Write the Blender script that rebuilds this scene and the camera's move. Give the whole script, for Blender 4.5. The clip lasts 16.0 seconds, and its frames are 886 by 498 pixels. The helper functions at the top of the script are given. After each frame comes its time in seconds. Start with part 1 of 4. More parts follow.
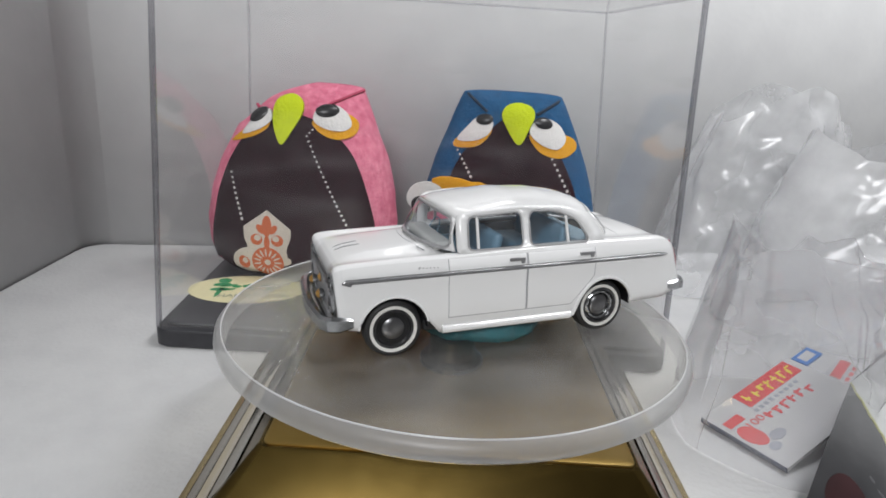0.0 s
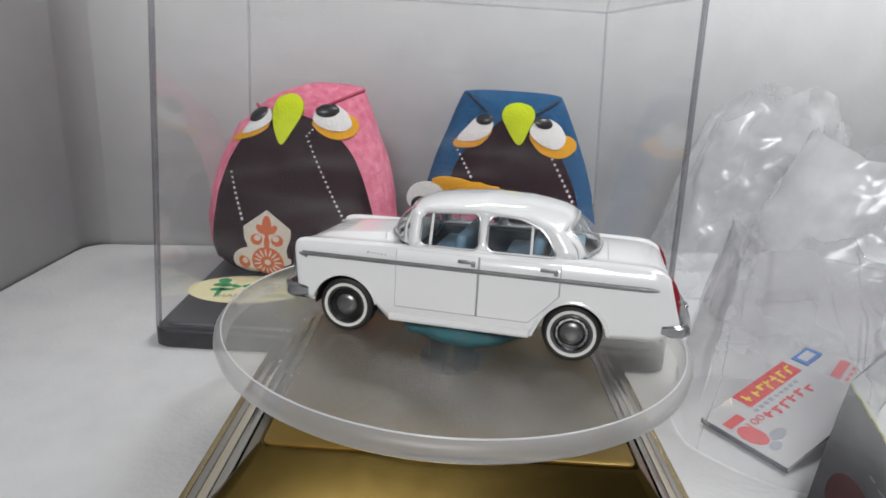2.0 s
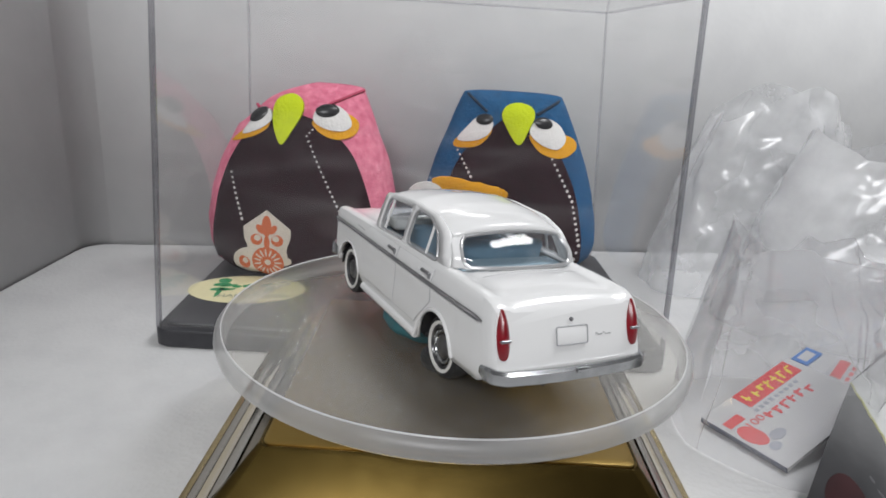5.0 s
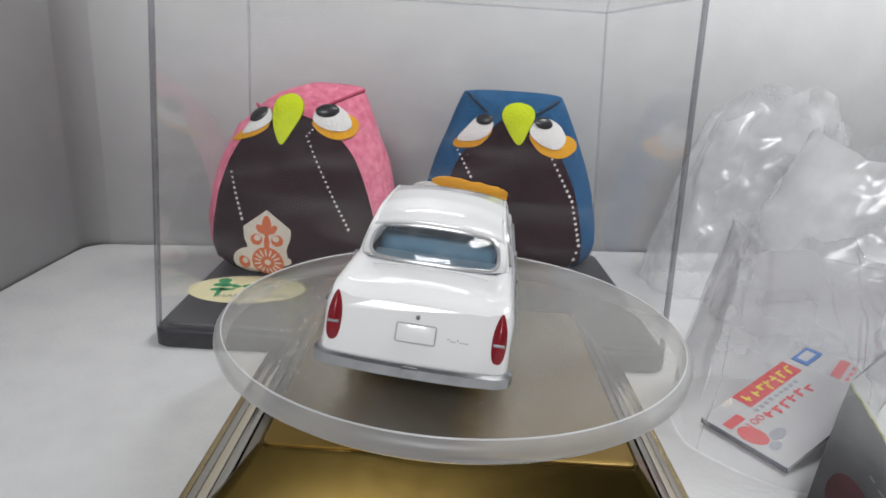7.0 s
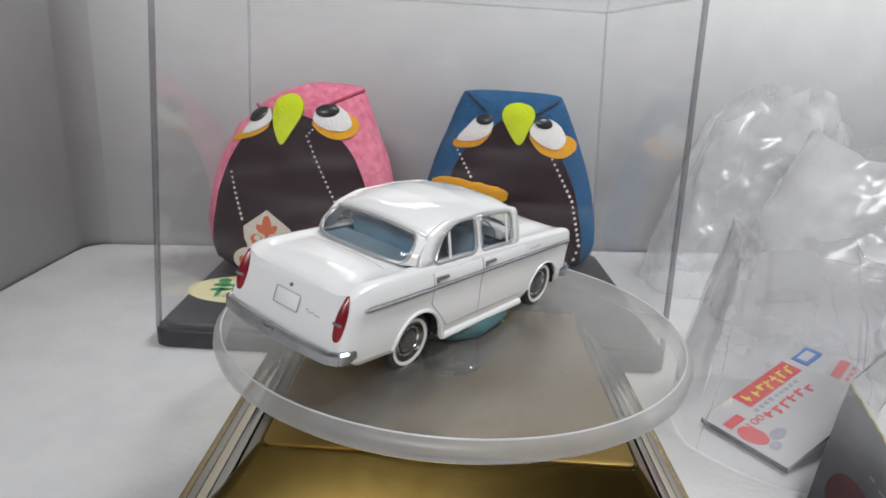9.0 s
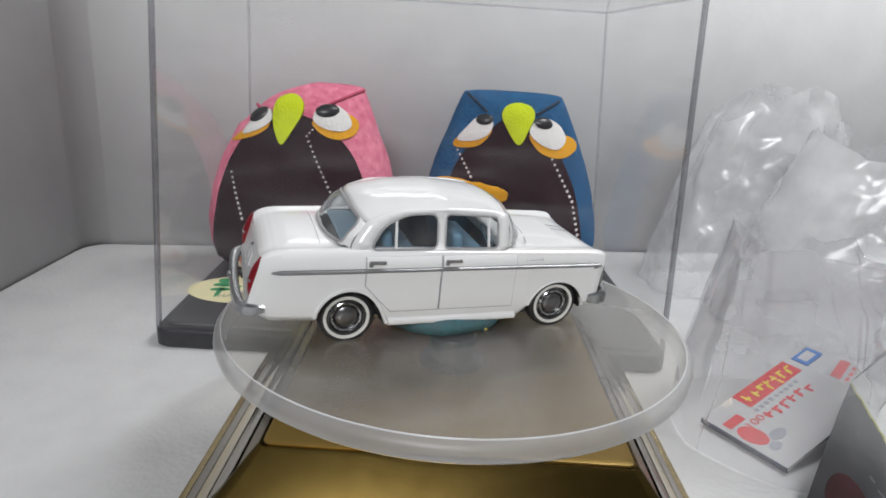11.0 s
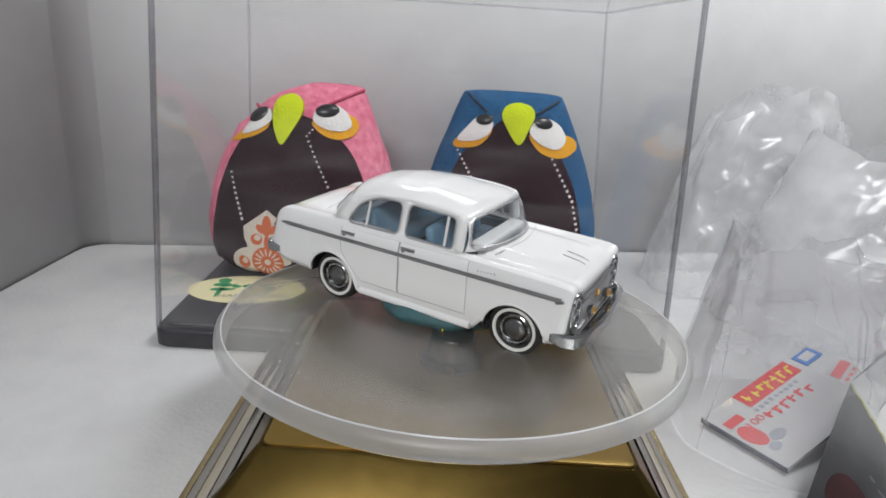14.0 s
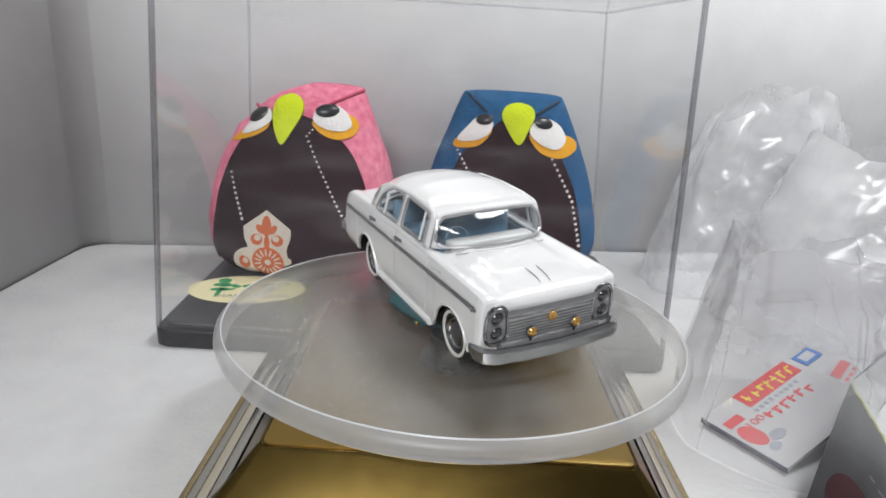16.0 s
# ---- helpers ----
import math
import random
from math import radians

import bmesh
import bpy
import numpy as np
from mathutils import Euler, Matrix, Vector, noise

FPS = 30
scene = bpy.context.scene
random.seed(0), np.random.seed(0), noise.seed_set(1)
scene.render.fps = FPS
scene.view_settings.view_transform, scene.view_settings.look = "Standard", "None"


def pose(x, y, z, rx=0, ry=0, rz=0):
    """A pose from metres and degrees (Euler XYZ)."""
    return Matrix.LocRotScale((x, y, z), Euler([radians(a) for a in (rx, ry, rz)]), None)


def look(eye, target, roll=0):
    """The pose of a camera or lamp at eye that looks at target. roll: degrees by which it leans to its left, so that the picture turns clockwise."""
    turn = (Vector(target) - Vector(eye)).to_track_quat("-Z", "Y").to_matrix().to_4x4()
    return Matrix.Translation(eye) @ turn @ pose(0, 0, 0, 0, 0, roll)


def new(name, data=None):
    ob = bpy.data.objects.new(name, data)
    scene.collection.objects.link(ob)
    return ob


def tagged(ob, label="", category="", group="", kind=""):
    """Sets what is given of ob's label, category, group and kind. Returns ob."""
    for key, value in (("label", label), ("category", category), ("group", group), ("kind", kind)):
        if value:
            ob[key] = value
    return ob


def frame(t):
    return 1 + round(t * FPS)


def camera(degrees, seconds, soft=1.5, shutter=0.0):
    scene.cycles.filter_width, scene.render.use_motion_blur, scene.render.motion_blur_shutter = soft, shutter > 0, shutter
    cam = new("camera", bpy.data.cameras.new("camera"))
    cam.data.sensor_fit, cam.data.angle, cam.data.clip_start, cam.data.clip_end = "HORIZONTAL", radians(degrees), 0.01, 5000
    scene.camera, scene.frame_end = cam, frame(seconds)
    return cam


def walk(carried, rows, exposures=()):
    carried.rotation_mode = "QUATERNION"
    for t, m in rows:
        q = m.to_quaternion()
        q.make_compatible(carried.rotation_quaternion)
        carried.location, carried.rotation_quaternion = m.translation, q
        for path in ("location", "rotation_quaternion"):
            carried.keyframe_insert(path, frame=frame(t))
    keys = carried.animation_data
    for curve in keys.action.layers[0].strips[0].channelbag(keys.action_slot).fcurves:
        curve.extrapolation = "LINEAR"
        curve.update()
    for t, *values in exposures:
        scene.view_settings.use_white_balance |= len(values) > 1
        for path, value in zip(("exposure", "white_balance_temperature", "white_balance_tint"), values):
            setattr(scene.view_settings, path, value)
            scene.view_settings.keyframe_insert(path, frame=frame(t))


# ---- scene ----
cam = camera(70.44, 16.0, soft=1.7)
EYE = Vector((-0.00294, -0.11304, 0.04512))
TILT, ROLL = radians(17.9), 3.67
AIM = EYE + Vector((0, math.cos(TILT), -math.sin(TILT)))
walk(cam, [(0.0, look(EYE, AIM, ROLL)), (16.0, look(EYE, AIM, ROLL))], exposures=[(0.0, 0.0), (12.0, 0.0), (14.0, 0.02), (15.0, 0.09), (15.5, 0.14), (16.0, 0.21)])

# ---- light: soft room light, an added fill lamp overhead and a tube lamp beyond the back board ----
world = bpy.data.worlds.new("room")
scene.world = world
world.use_nodes = True
world.node_tree.nodes["Background"].inputs[0].default_value = (0.96, 0.96, 0.98, 1)
world.node_tree.nodes["Background"].inputs[1].default_value = 0.18


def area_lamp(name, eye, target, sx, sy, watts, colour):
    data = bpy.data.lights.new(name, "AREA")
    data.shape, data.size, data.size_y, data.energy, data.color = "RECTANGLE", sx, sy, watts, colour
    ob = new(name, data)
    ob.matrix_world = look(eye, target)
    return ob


area_lamp("room_lamp", (-0.10, -0.78, 0.53), (0.0, 0.04, 0.0), 0.34, 0.18, 5.0, (0.96, 0.97, 0.985))
# Added fill above the right side, no fixture known; lifts the pale board.
area_lamp("right_fill_lamp", (0.20, 0.07, 0.36), (0.14, 0.12, 0.0), 0.24, 0.06, 1.2, (0.96, 0.97, 0.985))
area_lamp("tube_lamp", (-0.03, 0.70, 0.60), (0.0, 0.0, 0.0), 0.36, 0.06, 0.45, (0.98, 0.98, 0.97))


# ---- materials ----
def node(nt, kind, **values):
    n = nt.nodes.new(kind)
    for key, value in values.items():
        n.inputs[key.replace("_", " ")].default_value = value
    return n


def make(name, colour, rough=0.5, metal=0.0, other=None, scale=400.0, bump=0.0, bump_scale=None, coat=0.0, spec=0.5, spread=0.12, voronoi=False):
    """A surface: colour mixed with a second tone by noise at two scales, roughness that varies, fine relief."""
    m = bpy.data.materials.new(name)
    m.use_nodes = True
    nt = m.node_tree
    b = nt.nodes["Principled BSDF"]
    b.inputs["Metallic"].default_value = metal
    b.inputs["Coat Weight"].default_value = coat
    b.inputs["Coat Roughness"].default_value = 0.06
    b.inputs["Specular IOR Level"].default_value = spec
    tc = nt.nodes.new("ShaderNodeTexCoord")
    n1 = node(nt, "ShaderNodeTexNoise", Scale=scale, Detail=5.0)
    n2 = node(nt, "ShaderNodeTexNoise", Scale=scale * 0.07, Detail=3.0)
    for n in (n1, n2):
        nt.links.new(tc.outputs["Object"], n.inputs["Vector"])
    add = nt.nodes.new("ShaderNodeMath")
    add.operation = "MULTIPLY_ADD"
    add.inputs[1].default_value, add.inputs[2].default_value = 0.55, 0.0
    nt.links.new(n1.outputs["Fac"], add.inputs[0])
    half = nt.nodes.new("ShaderNodeMath")
    half.operation = "MULTIPLY_ADD"
    half.inputs[1].default_value = 0.45
    nt.links.new(n2.outputs["Fac"], half.inputs[0])
    nt.links.new(add.outputs[0], half.inputs[2])
    ramp = nt.nodes.new("ShaderNodeValToRGB")
    second = other or tuple(c * (1 - spread) for c in colour)
    ramp.color_ramp.elements[0].position, ramp.color_ramp.elements[1].position = 0.38, 0.62
    ramp.color_ramp.elements[0].color, ramp.color_ramp.elements[1].color = (*second, 1), (*colour, 1)
    nt.links.new(half.outputs[0], ramp.inputs[0])
    nt.links.new(ramp.outputs[0], b.inputs["Base Color"])
    mr = nt.nodes.new("ShaderNodeMapRange")
    mr.inputs["To Min"].default_value, mr.inputs["To Max"].default_value = rough * 0.85, min(1.0, rough * 1.15)
    nt.links.new(n2.outputs["Fac"], mr.inputs["Value"])
    nt.links.new(mr.outputs[0], b.inputs["Roughness"])
    if bump:
        src = n1.outputs["Fac"]
        if voronoi:
            v = node(nt, "ShaderNodeTexVoronoi", Scale=bump_scale or scale)
            nt.links.new(tc.outputs["Object"], v.inputs["Vector"])
            src = v.outputs["Distance"]
        elif bump_scale:
            n3 = node(nt, "ShaderNodeTexNoise", Scale=bump_scale, Detail=4.0)
            nt.links.new(tc.outputs["Object"], n3.inputs["Vector"])
            src = n3.outputs["Fac"]
        bp = node(nt, "ShaderNodeBump", Strength=bump, Distance=0.0004)
        nt.links.new(src, bp.inputs["Height"])
        nt.links.new(bp.outputs[0], b.inputs["Normal"])
    return m


def clear(name, tint=(1, 1, 1), rough=0.03, haze=0.04, scale=60.0, ior=1.45, stretch=1.0, low=0.45, bump=0.0, bump_scale=90.0):
    """A thin clear sheet: it lets light straight through, mirrors by its angle and carries a faint patchy haze."""
    m = bpy.data.materials.new(name)
    m.use_nodes = True
    nt = m.node_tree
    nt.nodes.remove(nt.nodes["Principled BSDF"])
    out = nt.nodes["Material Output"]
    tr = node(nt, "ShaderNodeBsdfTransparent", Color=(*tint, 1))
    gl = node(nt, "ShaderNodeBsdfGlossy", Color=(1, 1, 1, 1), Roughness=rough)
    df = node(nt, "ShaderNodeBsdfDiffuse", Color=(0.85, 0.85, 0.86, 1))
    f0 = ((ior - 1) / (ior + 1)) ** 2
    fr = node(nt, "ShaderNodeLayerWeight", Blend=0.5)
    up = nt.nodes.new("ShaderNodeMath")
    up.operation = "POWER"
    up.inputs[1].default_value = 5.0
    nt.links.new(fr.outputs["Facing"], up.inputs[0])
    ma = nt.nodes.new("ShaderNodeMath")
    ma.operation = "MULTIPLY_ADD"
    ma.inputs[1].default_value, ma.inputs[2].default_value = 1 - f0, f0
    nt.links.new(up.outputs[0], ma.inputs[0])
    if bump:
        tcb = nt.nodes.new("ShaderNodeTexCoord")
        nb = node(nt, "ShaderNodeTexNoise", Scale=bump_scale, Detail=2.0)
        bp = node(nt, "ShaderNodeBump", Strength=bump, Distance=0.002)
        nt.links.new(tcb.outputs["Object"], nb.inputs["Vector"])
        nt.links.new(nb.outputs["Fac"], bp.inputs["Height"])
        nt.links.new(bp.outputs[0], gl.inputs["Normal"])
        nt.links.new(bp.outputs[0], fr.inputs["Normal"])
    tc = nt.nodes.new("ShaderNodeTexCoord")
    mp = nt.nodes.new("ShaderNodeMapping")
    mp.inputs["Scale"].default_value = (1, 1, stretch)
    no = node(nt, "ShaderNodeTexNoise", Scale=scale, Detail=6.0)
    nt.links.new(tc.outputs["Object"], mp.inputs["Vector"])
    nt.links.new(mp.outputs[0], no.inputs["Vector"])
    rm = nt.nodes.new("ShaderNodeMapRange")
    rm.inputs["From Min"].default_value, rm.inputs["From Max"].default_value = low, 0.75
    rm.inputs["To Min"].default_value, rm.inputs["To Max"].default_value = haze * 0.4, haze * 2.0
    nt.links.new(no.outputs["Fac"], rm.inputs["Value"])
    m1, m2 = nt.nodes.new("ShaderNodeMixShader"), nt.nodes.new("ShaderNodeMixShader")
    nt.links.new(rm.outputs[0], m1.inputs[0])
    nt.links.new(tr.outputs[0], m1.inputs[1])
    nt.links.new(df.outputs[0], m1.inputs[2])
    nt.links.new(ma.outputs[0], m2.inputs[0])
    nt.links.new(m1.outputs[0], m2.inputs[1])
    nt.links.new(gl.outputs[0], m2.inputs[2])
    nt.links.new(m2.outputs[0], out.inputs["Surface"])
    return m


FOAM = make("foam_board", (0.61, 0.61, 0.61), 0.6, other=(0.55, 0.55, 0.555), scale=90, bump=0.3, bump_scale=800, voronoi=True)
WALL = make("pale_plaster", (0.52, 0.52, 0.52), 0.7, other=(0.47, 0.47, 0.475), scale=55, bump=0.1, bump_scale=300, voronoi=True)
PAINT = make("white_enamel", (0.79, 0.79, 0.79), 0.22, scale=60, spread=0.03, coat=0.7)
DESK = make("grey_desk", (0.42, 0.415, 0.41), 0.6, scale=30)
ROOM = make("dim_room", (0.11, 0.105, 0.10), 0.6, scale=20)
FAINTPRINT = make("faint_print", (0.40, 0.40, 0.41), 0.5, scale=400)
# Grey standing in for shade in the panel gaps; also outlines the plate.
SEAM = make("seam_shadow", (0.40, 0.40, 0.42), 0.5, scale=300)
CHROME = make("chrome_plate", (0.43, 0.44, 0.45), 0.2, 1.0, scale=500, spread=0.25)
FRAME = make("window_trim", (0.52, 0.52, 0.53), 0.34, 0.55, scale=500, spread=0.15)
SILVER = make("silver_paint", (0.34, 0.34, 0.35), 0.38, 0.8, scale=700, spread=0.2)
DARKCHROME = make("dark_chrome", (0.13, 0.13, 0.135), 0.28, 1.0, scale=400, spread=0.4)
HUBGREY = make("dull_hub_metal", (0.20, 0.20, 0.205), 0.32, 0.9, scale=500, spread=0.3)
TYRE = make("tyre_rubber", (0.018, 0.018, 0.019), 0.6, scale=900, bump=0.2)
WHITEWALL = make("whitewall", (0.72, 0.71, 0.68), 0.5, scale=500)
BLACK = make("black_chassis", (0.012, 0.012, 0.013), 0.55, scale=300)
RED = make("red_lens", (0.26, 0.005, 0.014), 0.28, scale=300, other=(0.14, 0.003, 0.008), coat=0.1)
GRILLE = make("grille_silver", (0.30, 0.30, 0.31), 0.34, 0.35, scale=500, spread=0.2)
MOULDING = make("grey_moulding", (0.30, 0.30, 0.31), 0.4, 0.6, scale=500, spread=0.2)
GRILLEBAR = make("grille_bright", (0.46, 0.46, 0.47), 0.3, 0.6, scale=500)
SHELF = make("pale_blue_shelf", (0.33, 0.46, 0.54), 0.45, scale=200)
PLATERIM = make("plate_outline", (0.42, 0.42, 0.43), 0.4, scale=300)
AMBER = make("amber_lens", (0.55, 0.30, 0.07), 0.18, 0.6, scale=300, coat=0.5)
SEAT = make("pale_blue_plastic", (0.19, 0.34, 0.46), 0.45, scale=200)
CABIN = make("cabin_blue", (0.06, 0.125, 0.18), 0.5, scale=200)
CREAM = make("cream_plastic", (0.72, 0.72, 0.70), 0.4, scale=200)
GREYPRINT = make("grey_print", (0.16, 0.16, 0.17), 0.5, scale=400)
LAMPGLASS = make("lamp_lens", (0.06, 0.06, 0.065), 0.1, 0.5, scale=300, coat=0.8)
PUTTY = make("teal_putty", (0.03, 0.13, 0.15), 0.7, other=(0.06, 0.11, 0.12), scale=420, bump=0.9, bump_scale=600)
GOLD = make("satin_gold", (0.15, 0.103, 0.03), 0.21, 1.0, other=(0.12, 0.08, 0.022), scale=300, bump=0.02, bump_scale=4200)
GOLDTOP = make("brushed_gold", (0.29, 0.195, 0.055), 0.38, 0.6, other=(0.27, 0.175, 0.046), scale=200)
PALEREFLECTION = make("pale_reflection_band", (0.29, 0.255, 0.20), 0.22, 1.0, scale=120)
GOLDGLOSS = make("polished_gold", (0.60, 0.50, 0.30), 0.14, 1.0, other=(0.54, 0.43, 0.24), scale=120)
BASEBLACK = make("black_base_plastic", (0.022, 0.022, 0.026), 0.38, scale=350, other=(0.035, 0.035, 0.04), bump=0.15)
LABELPAPER = make("cream_label", (0.72, 0.66, 0.40), 0.6, scale=300)
GREENPRINT = make("green_print", (0.03, 0.27, 0.10), 0.6, scale=300)
GREYGREEN = make("grey_green_print", (0.28, 0.31, 0.22), 0.6, scale=300)
PINKCLOTH = make("pink_crepe", (0.82, 0.27, 0.37), 0.85, other=(0.62, 0.13, 0.22), scale=420, bump=1.0, bump_scale=900, spec=0.2)
BLUECLOTH = make("blue_crepe", (0.018, 0.105, 0.24), 0.85, other=(0.010, 0.06, 0.15), scale=520, bump=1.0, bump_scale=900, spec=0.2)
BIB = make("dark_cotton", (0.030, 0.011, 0.017), 0.9, other=(0.019, 0.007, 0.011), scale=420, bump=0.25, bump_scale=2200, spec=0.05)
WHITEFELT = make("white_felt", (0.78, 0.76, 0.74), 0.95, scale=700, bump=0.8, bump_scale=1200, spec=0.1)
ORANGEFELT = make("orange_felt", (0.76, 0.37, 0.02), 0.95, other=(0.64, 0.28, 0.012), scale=700, bump=0.9, bump_scale=1200, spec=0.1)
LIMEFELT = make("lime_felt", (0.62, 0.72, 0.02), 0.95, other=(0.50, 0.60, 0.015), scale=700, bump=0.9, bump_scale=1200, spec=0.1)
PUPIL = make("black_bead", (0.015, 0.015, 0.017), 0.35, scale=300)
PATCHCLOTH = make("cream_cloth", (0.70, 0.63, 0.55), 0.9, scale=900, bump=0.8, bump_scale=1600, spec=0.1)
ORANGEPRINT = make("vermilion_print", (0.62, 0.16, 0.07), 0.9, scale=800, spec=0.1)
STITCH = make("white_dot", (0.74, 0.68, 0.66), 0.9, scale=500, spec=0.1)
# Darker cloth colours that paint shade into the owls' fold lines.
PINKFOLDSHADE = make("rose_fold_shade", (0.48, 0.06, 0.12), 0.9, scale=500)
FOLDSHADE = make("dark_fold_shade", (0.012, 0.03, 0.06), 0.9, scale=500)
PAPER = make("coated_paper", (0.55, 0.55, 0.56), 0.4, scale=150, spread=0.06)
REDINK = make("red_ink", (0.70, 0.05, 0.06), 0.4, scale=200)
YELLOWINK = make("yellow_ink", (0.85, 0.68, 0.05), 0.4, scale=200)
BLUEINK = make("blue_ink", (0.06, 0.20, 0.55), 0.4, scale=200)
DARKINK = make("dark_ink", (0.03, 0.04, 0.09), 0.4, scale=200)
DARKRED = make("dull_red_reflection", (0.07, 0.010, 0.014), 0.35, other=(0.03, 0.012, 0.014), scale=90)
CARDSCUFF = make("card_scuff", (0.10, 0.10, 0.11), 0.5, scale=400)
GREYINK = make("grey_ink", (0.35, 0.37, 0.42), 0.4, scale=200)
BOXBLACK = make("black_card", (0.014, 0.015, 0.018), 0.38, other=(0.05, 0.05, 0.055), scale=70, bump=0.25, bump_scale=160)
BOXWHITE = make("white_card", (0.62, 0.63, 0.62), 0.5, scale=120)
CARDEDGE = make("worn_card_edge", (0.50, 0.50, 0.30), 0.8, scale=900)
# Stretched haze paints pale smears and reflection streaks onto the case panels.
ACRYLIC = clear("clear_acrylic", (0.98, 0.98, 0.98), 0.09, 0.052, 26, 1.36, stretch=5.0, low=0.50)
ACRYLICEDGE = clear("acrylic_edge", (0.88, 0.88, 0.89), 0.12, 0.05, 60)
ACRYLICRIB = clear("acrylic_rib", (0.66, 0.66, 0.68), 0.12, 0.05, 60)
CREASE = clear("film_crease", (0.93, 0.93, 0.93), 0.15, 0.16, 60, 1.8, low=0.1)
CARGLASS = clear("car_glass", (0.86, 0.88, 0.90), 0.04, 0.05, 200)
DISCFACE = clear("disc_face", (0.96, 0.955, 0.94), 0.28, 0.034, 70, 1.42, low=0.3)
# White haze put into the rim's lip line as its highlight.
LIPGLINT = clear("lip_glint", (0.9, 0.9, 0.9), 0.1, 0.4, 25, 1.8, low=0.0)
DISCRIM = clear("frosted_rim", (0.70, 0.70, 0.69), 0.4, 0.16, 25, low=0.0)
# Far bags: extra white put into the film veils the floor edge behind.
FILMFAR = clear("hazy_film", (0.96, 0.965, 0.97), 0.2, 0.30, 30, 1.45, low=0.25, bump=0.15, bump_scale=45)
# Near bag: grey tint put in to darken the floor behind it.
FILM = clear("plastic_film", (0.89, 0.89, 0.90), 0.14, 0.17, 40, 1.45, low=0.3, bump=0.1, bump_scale=60)

MM = 0.001


# ---- mesh helpers, in millimetres ----
def link_mesh(name, bm, mats, parent=None, smooth=True, angle=35):
    bmesh.ops.recalc_face_normals(bm, faces=bm.faces)
    bmesh.ops.scale(bm, vec=(MM, MM, MM), verts=bm.verts)
    me = bpy.data.meshes.new(name)
    if smooth:
        for f in bm.faces:
            f.smooth = True
        for e in bm.edges:
            if len(e.link_faces) == 2 and e.calc_face_angle(0) > radians(angle):
                e.smooth = False
    bm.to_mesh(me)
    bm.free()
    for m in mats if isinstance(mats, (list, tuple)) else [mats]:
        me.materials.append(m)
    ob = new(name, me)
    if parent:
        ob.parent = parent
    return ob


def part(name, bm, material, parent, label="", smooth=True, angle=35):
    ob = link_mesh(name, bm, material, parent, smooth, angle)
    return tagged(ob, label) if label else ob


def root(name, x, y, z, label, category, group="", kind=""):
    ob = new(name)
    ob.empty_display_size = 0.005
    ob.location = (x * MM, y * MM, z * MM)
    return tagged(ob, label, category, group, kind)


def thick(ob, mm, offset=-1.0):
    md = ob.modifiers.new("thickness", "SOLIDIFY")
    md.thickness, md.offset = mm * MM, offset
    return ob


def box(cx, cy, cz, sx, sy, sz, bevel=0.0, segments=2, bm=None, turn=None):
    b2 = bmesh.new()
    bmesh.ops.create_cube(b2, size=1)
    bmesh.ops.scale(b2, vec=(sx, sy, sz), verts=b2.verts)
    if bevel:
        bmesh.ops.bevel(b2, geom=b2.edges[:], offset=bevel, segments=segments, profile=0.5, affect="EDGES")
    if turn:
        bmesh.ops.transform(b2, matrix=pose(0, 0, 0, *turn), verts=b2.verts)
    bmesh.ops.translate(b2, vec=(cx, cy, cz), verts=b2.verts)
    return join(bm, b2)


def join(bm, extra):
    if bm is None:
        return extra
    me = bpy.data.meshes.new("tmp")
    extra.to_mesh(me)
    extra.free()
    bm.from_mesh(me)
    bpy.data.meshes.remove(me)
    return bm


def lathe(profile, n=32, axis="z", centre=(0, 0, 0), closed=False, bm=None):
    """Turns (radius, height) pairs about an axis."""
    b2 = bmesh.new()
    rings = []
    for r, h in profile:
        ring = []
        for k in range(n):
            a = 2 * math.pi * k / n
            c, s = r * math.cos(a), r * math.sin(a)
            p = {"z": (c, s, h), "y": (c, h, s), "x": (h, c, s)}[axis]
            ring.append(b2.verts.new(Vector(p) + Vector(centre)))
        rings.append(ring)
    pairs = list(zip(rings, rings[1:])) + ([(rings[-1], rings[0])] if closed else [])
    for a, b in pairs:
        for k in range(n):
            b2.faces.new((a[k], a[(k + 1) % n], b[(k + 1) % n], b[k]))
    if not closed:
        for ring, r in ((rings[0], profile[0][0]), (rings[-1], profile[-1][0])):
            if r > 1e-6:
                b2.faces.new(ring)
    bmesh.ops.remove_doubles(b2, verts=b2.verts, dist=1e-5)
    return join(bm, b2)


def tube(points, r, closed=False, n=6, flat=1.0, bm=None, mat=0):
    """A bar along points; flat squeezes it in height."""
    b2 = bmesh.new()
    pts = [Vector(p) for p in points]
    rings = []
    for i, p in enumerate(pts):
        a = pts[i - 1] if (i or closed) else p
        b = pts[(i + 1) % len(pts)] if (i + 1 < len(pts) or closed) else p
        d = (b - a).normalized()
        up = Vector((0, 0, 1)) if abs(d.z) < 0.95 else Vector((1, 0, 0))
        s = d.cross(up).normalized()
        u = s.cross(d).normalized()
        rings.append([b2.verts.new(p + s * r * math.cos(2 * math.pi * k / n) + u * r * flat * math.sin(2 * math.pi * k / n)) for k in range(n)])
    m = len(rings)
    for i in range(m if closed else m - 1):
        a, b = rings[i], rings[(i + 1) % m]
        for k in range(n):
            b2.faces.new((a[k], a[(k + 1) % n], b[(k + 1) % n], b[k]))
    if not closed:
        b2.faces.new(rings[0])
        b2.faces.new(rings[-1])
    for f in b2.faces:
        f.material_index = mat
    return join(bm, b2)


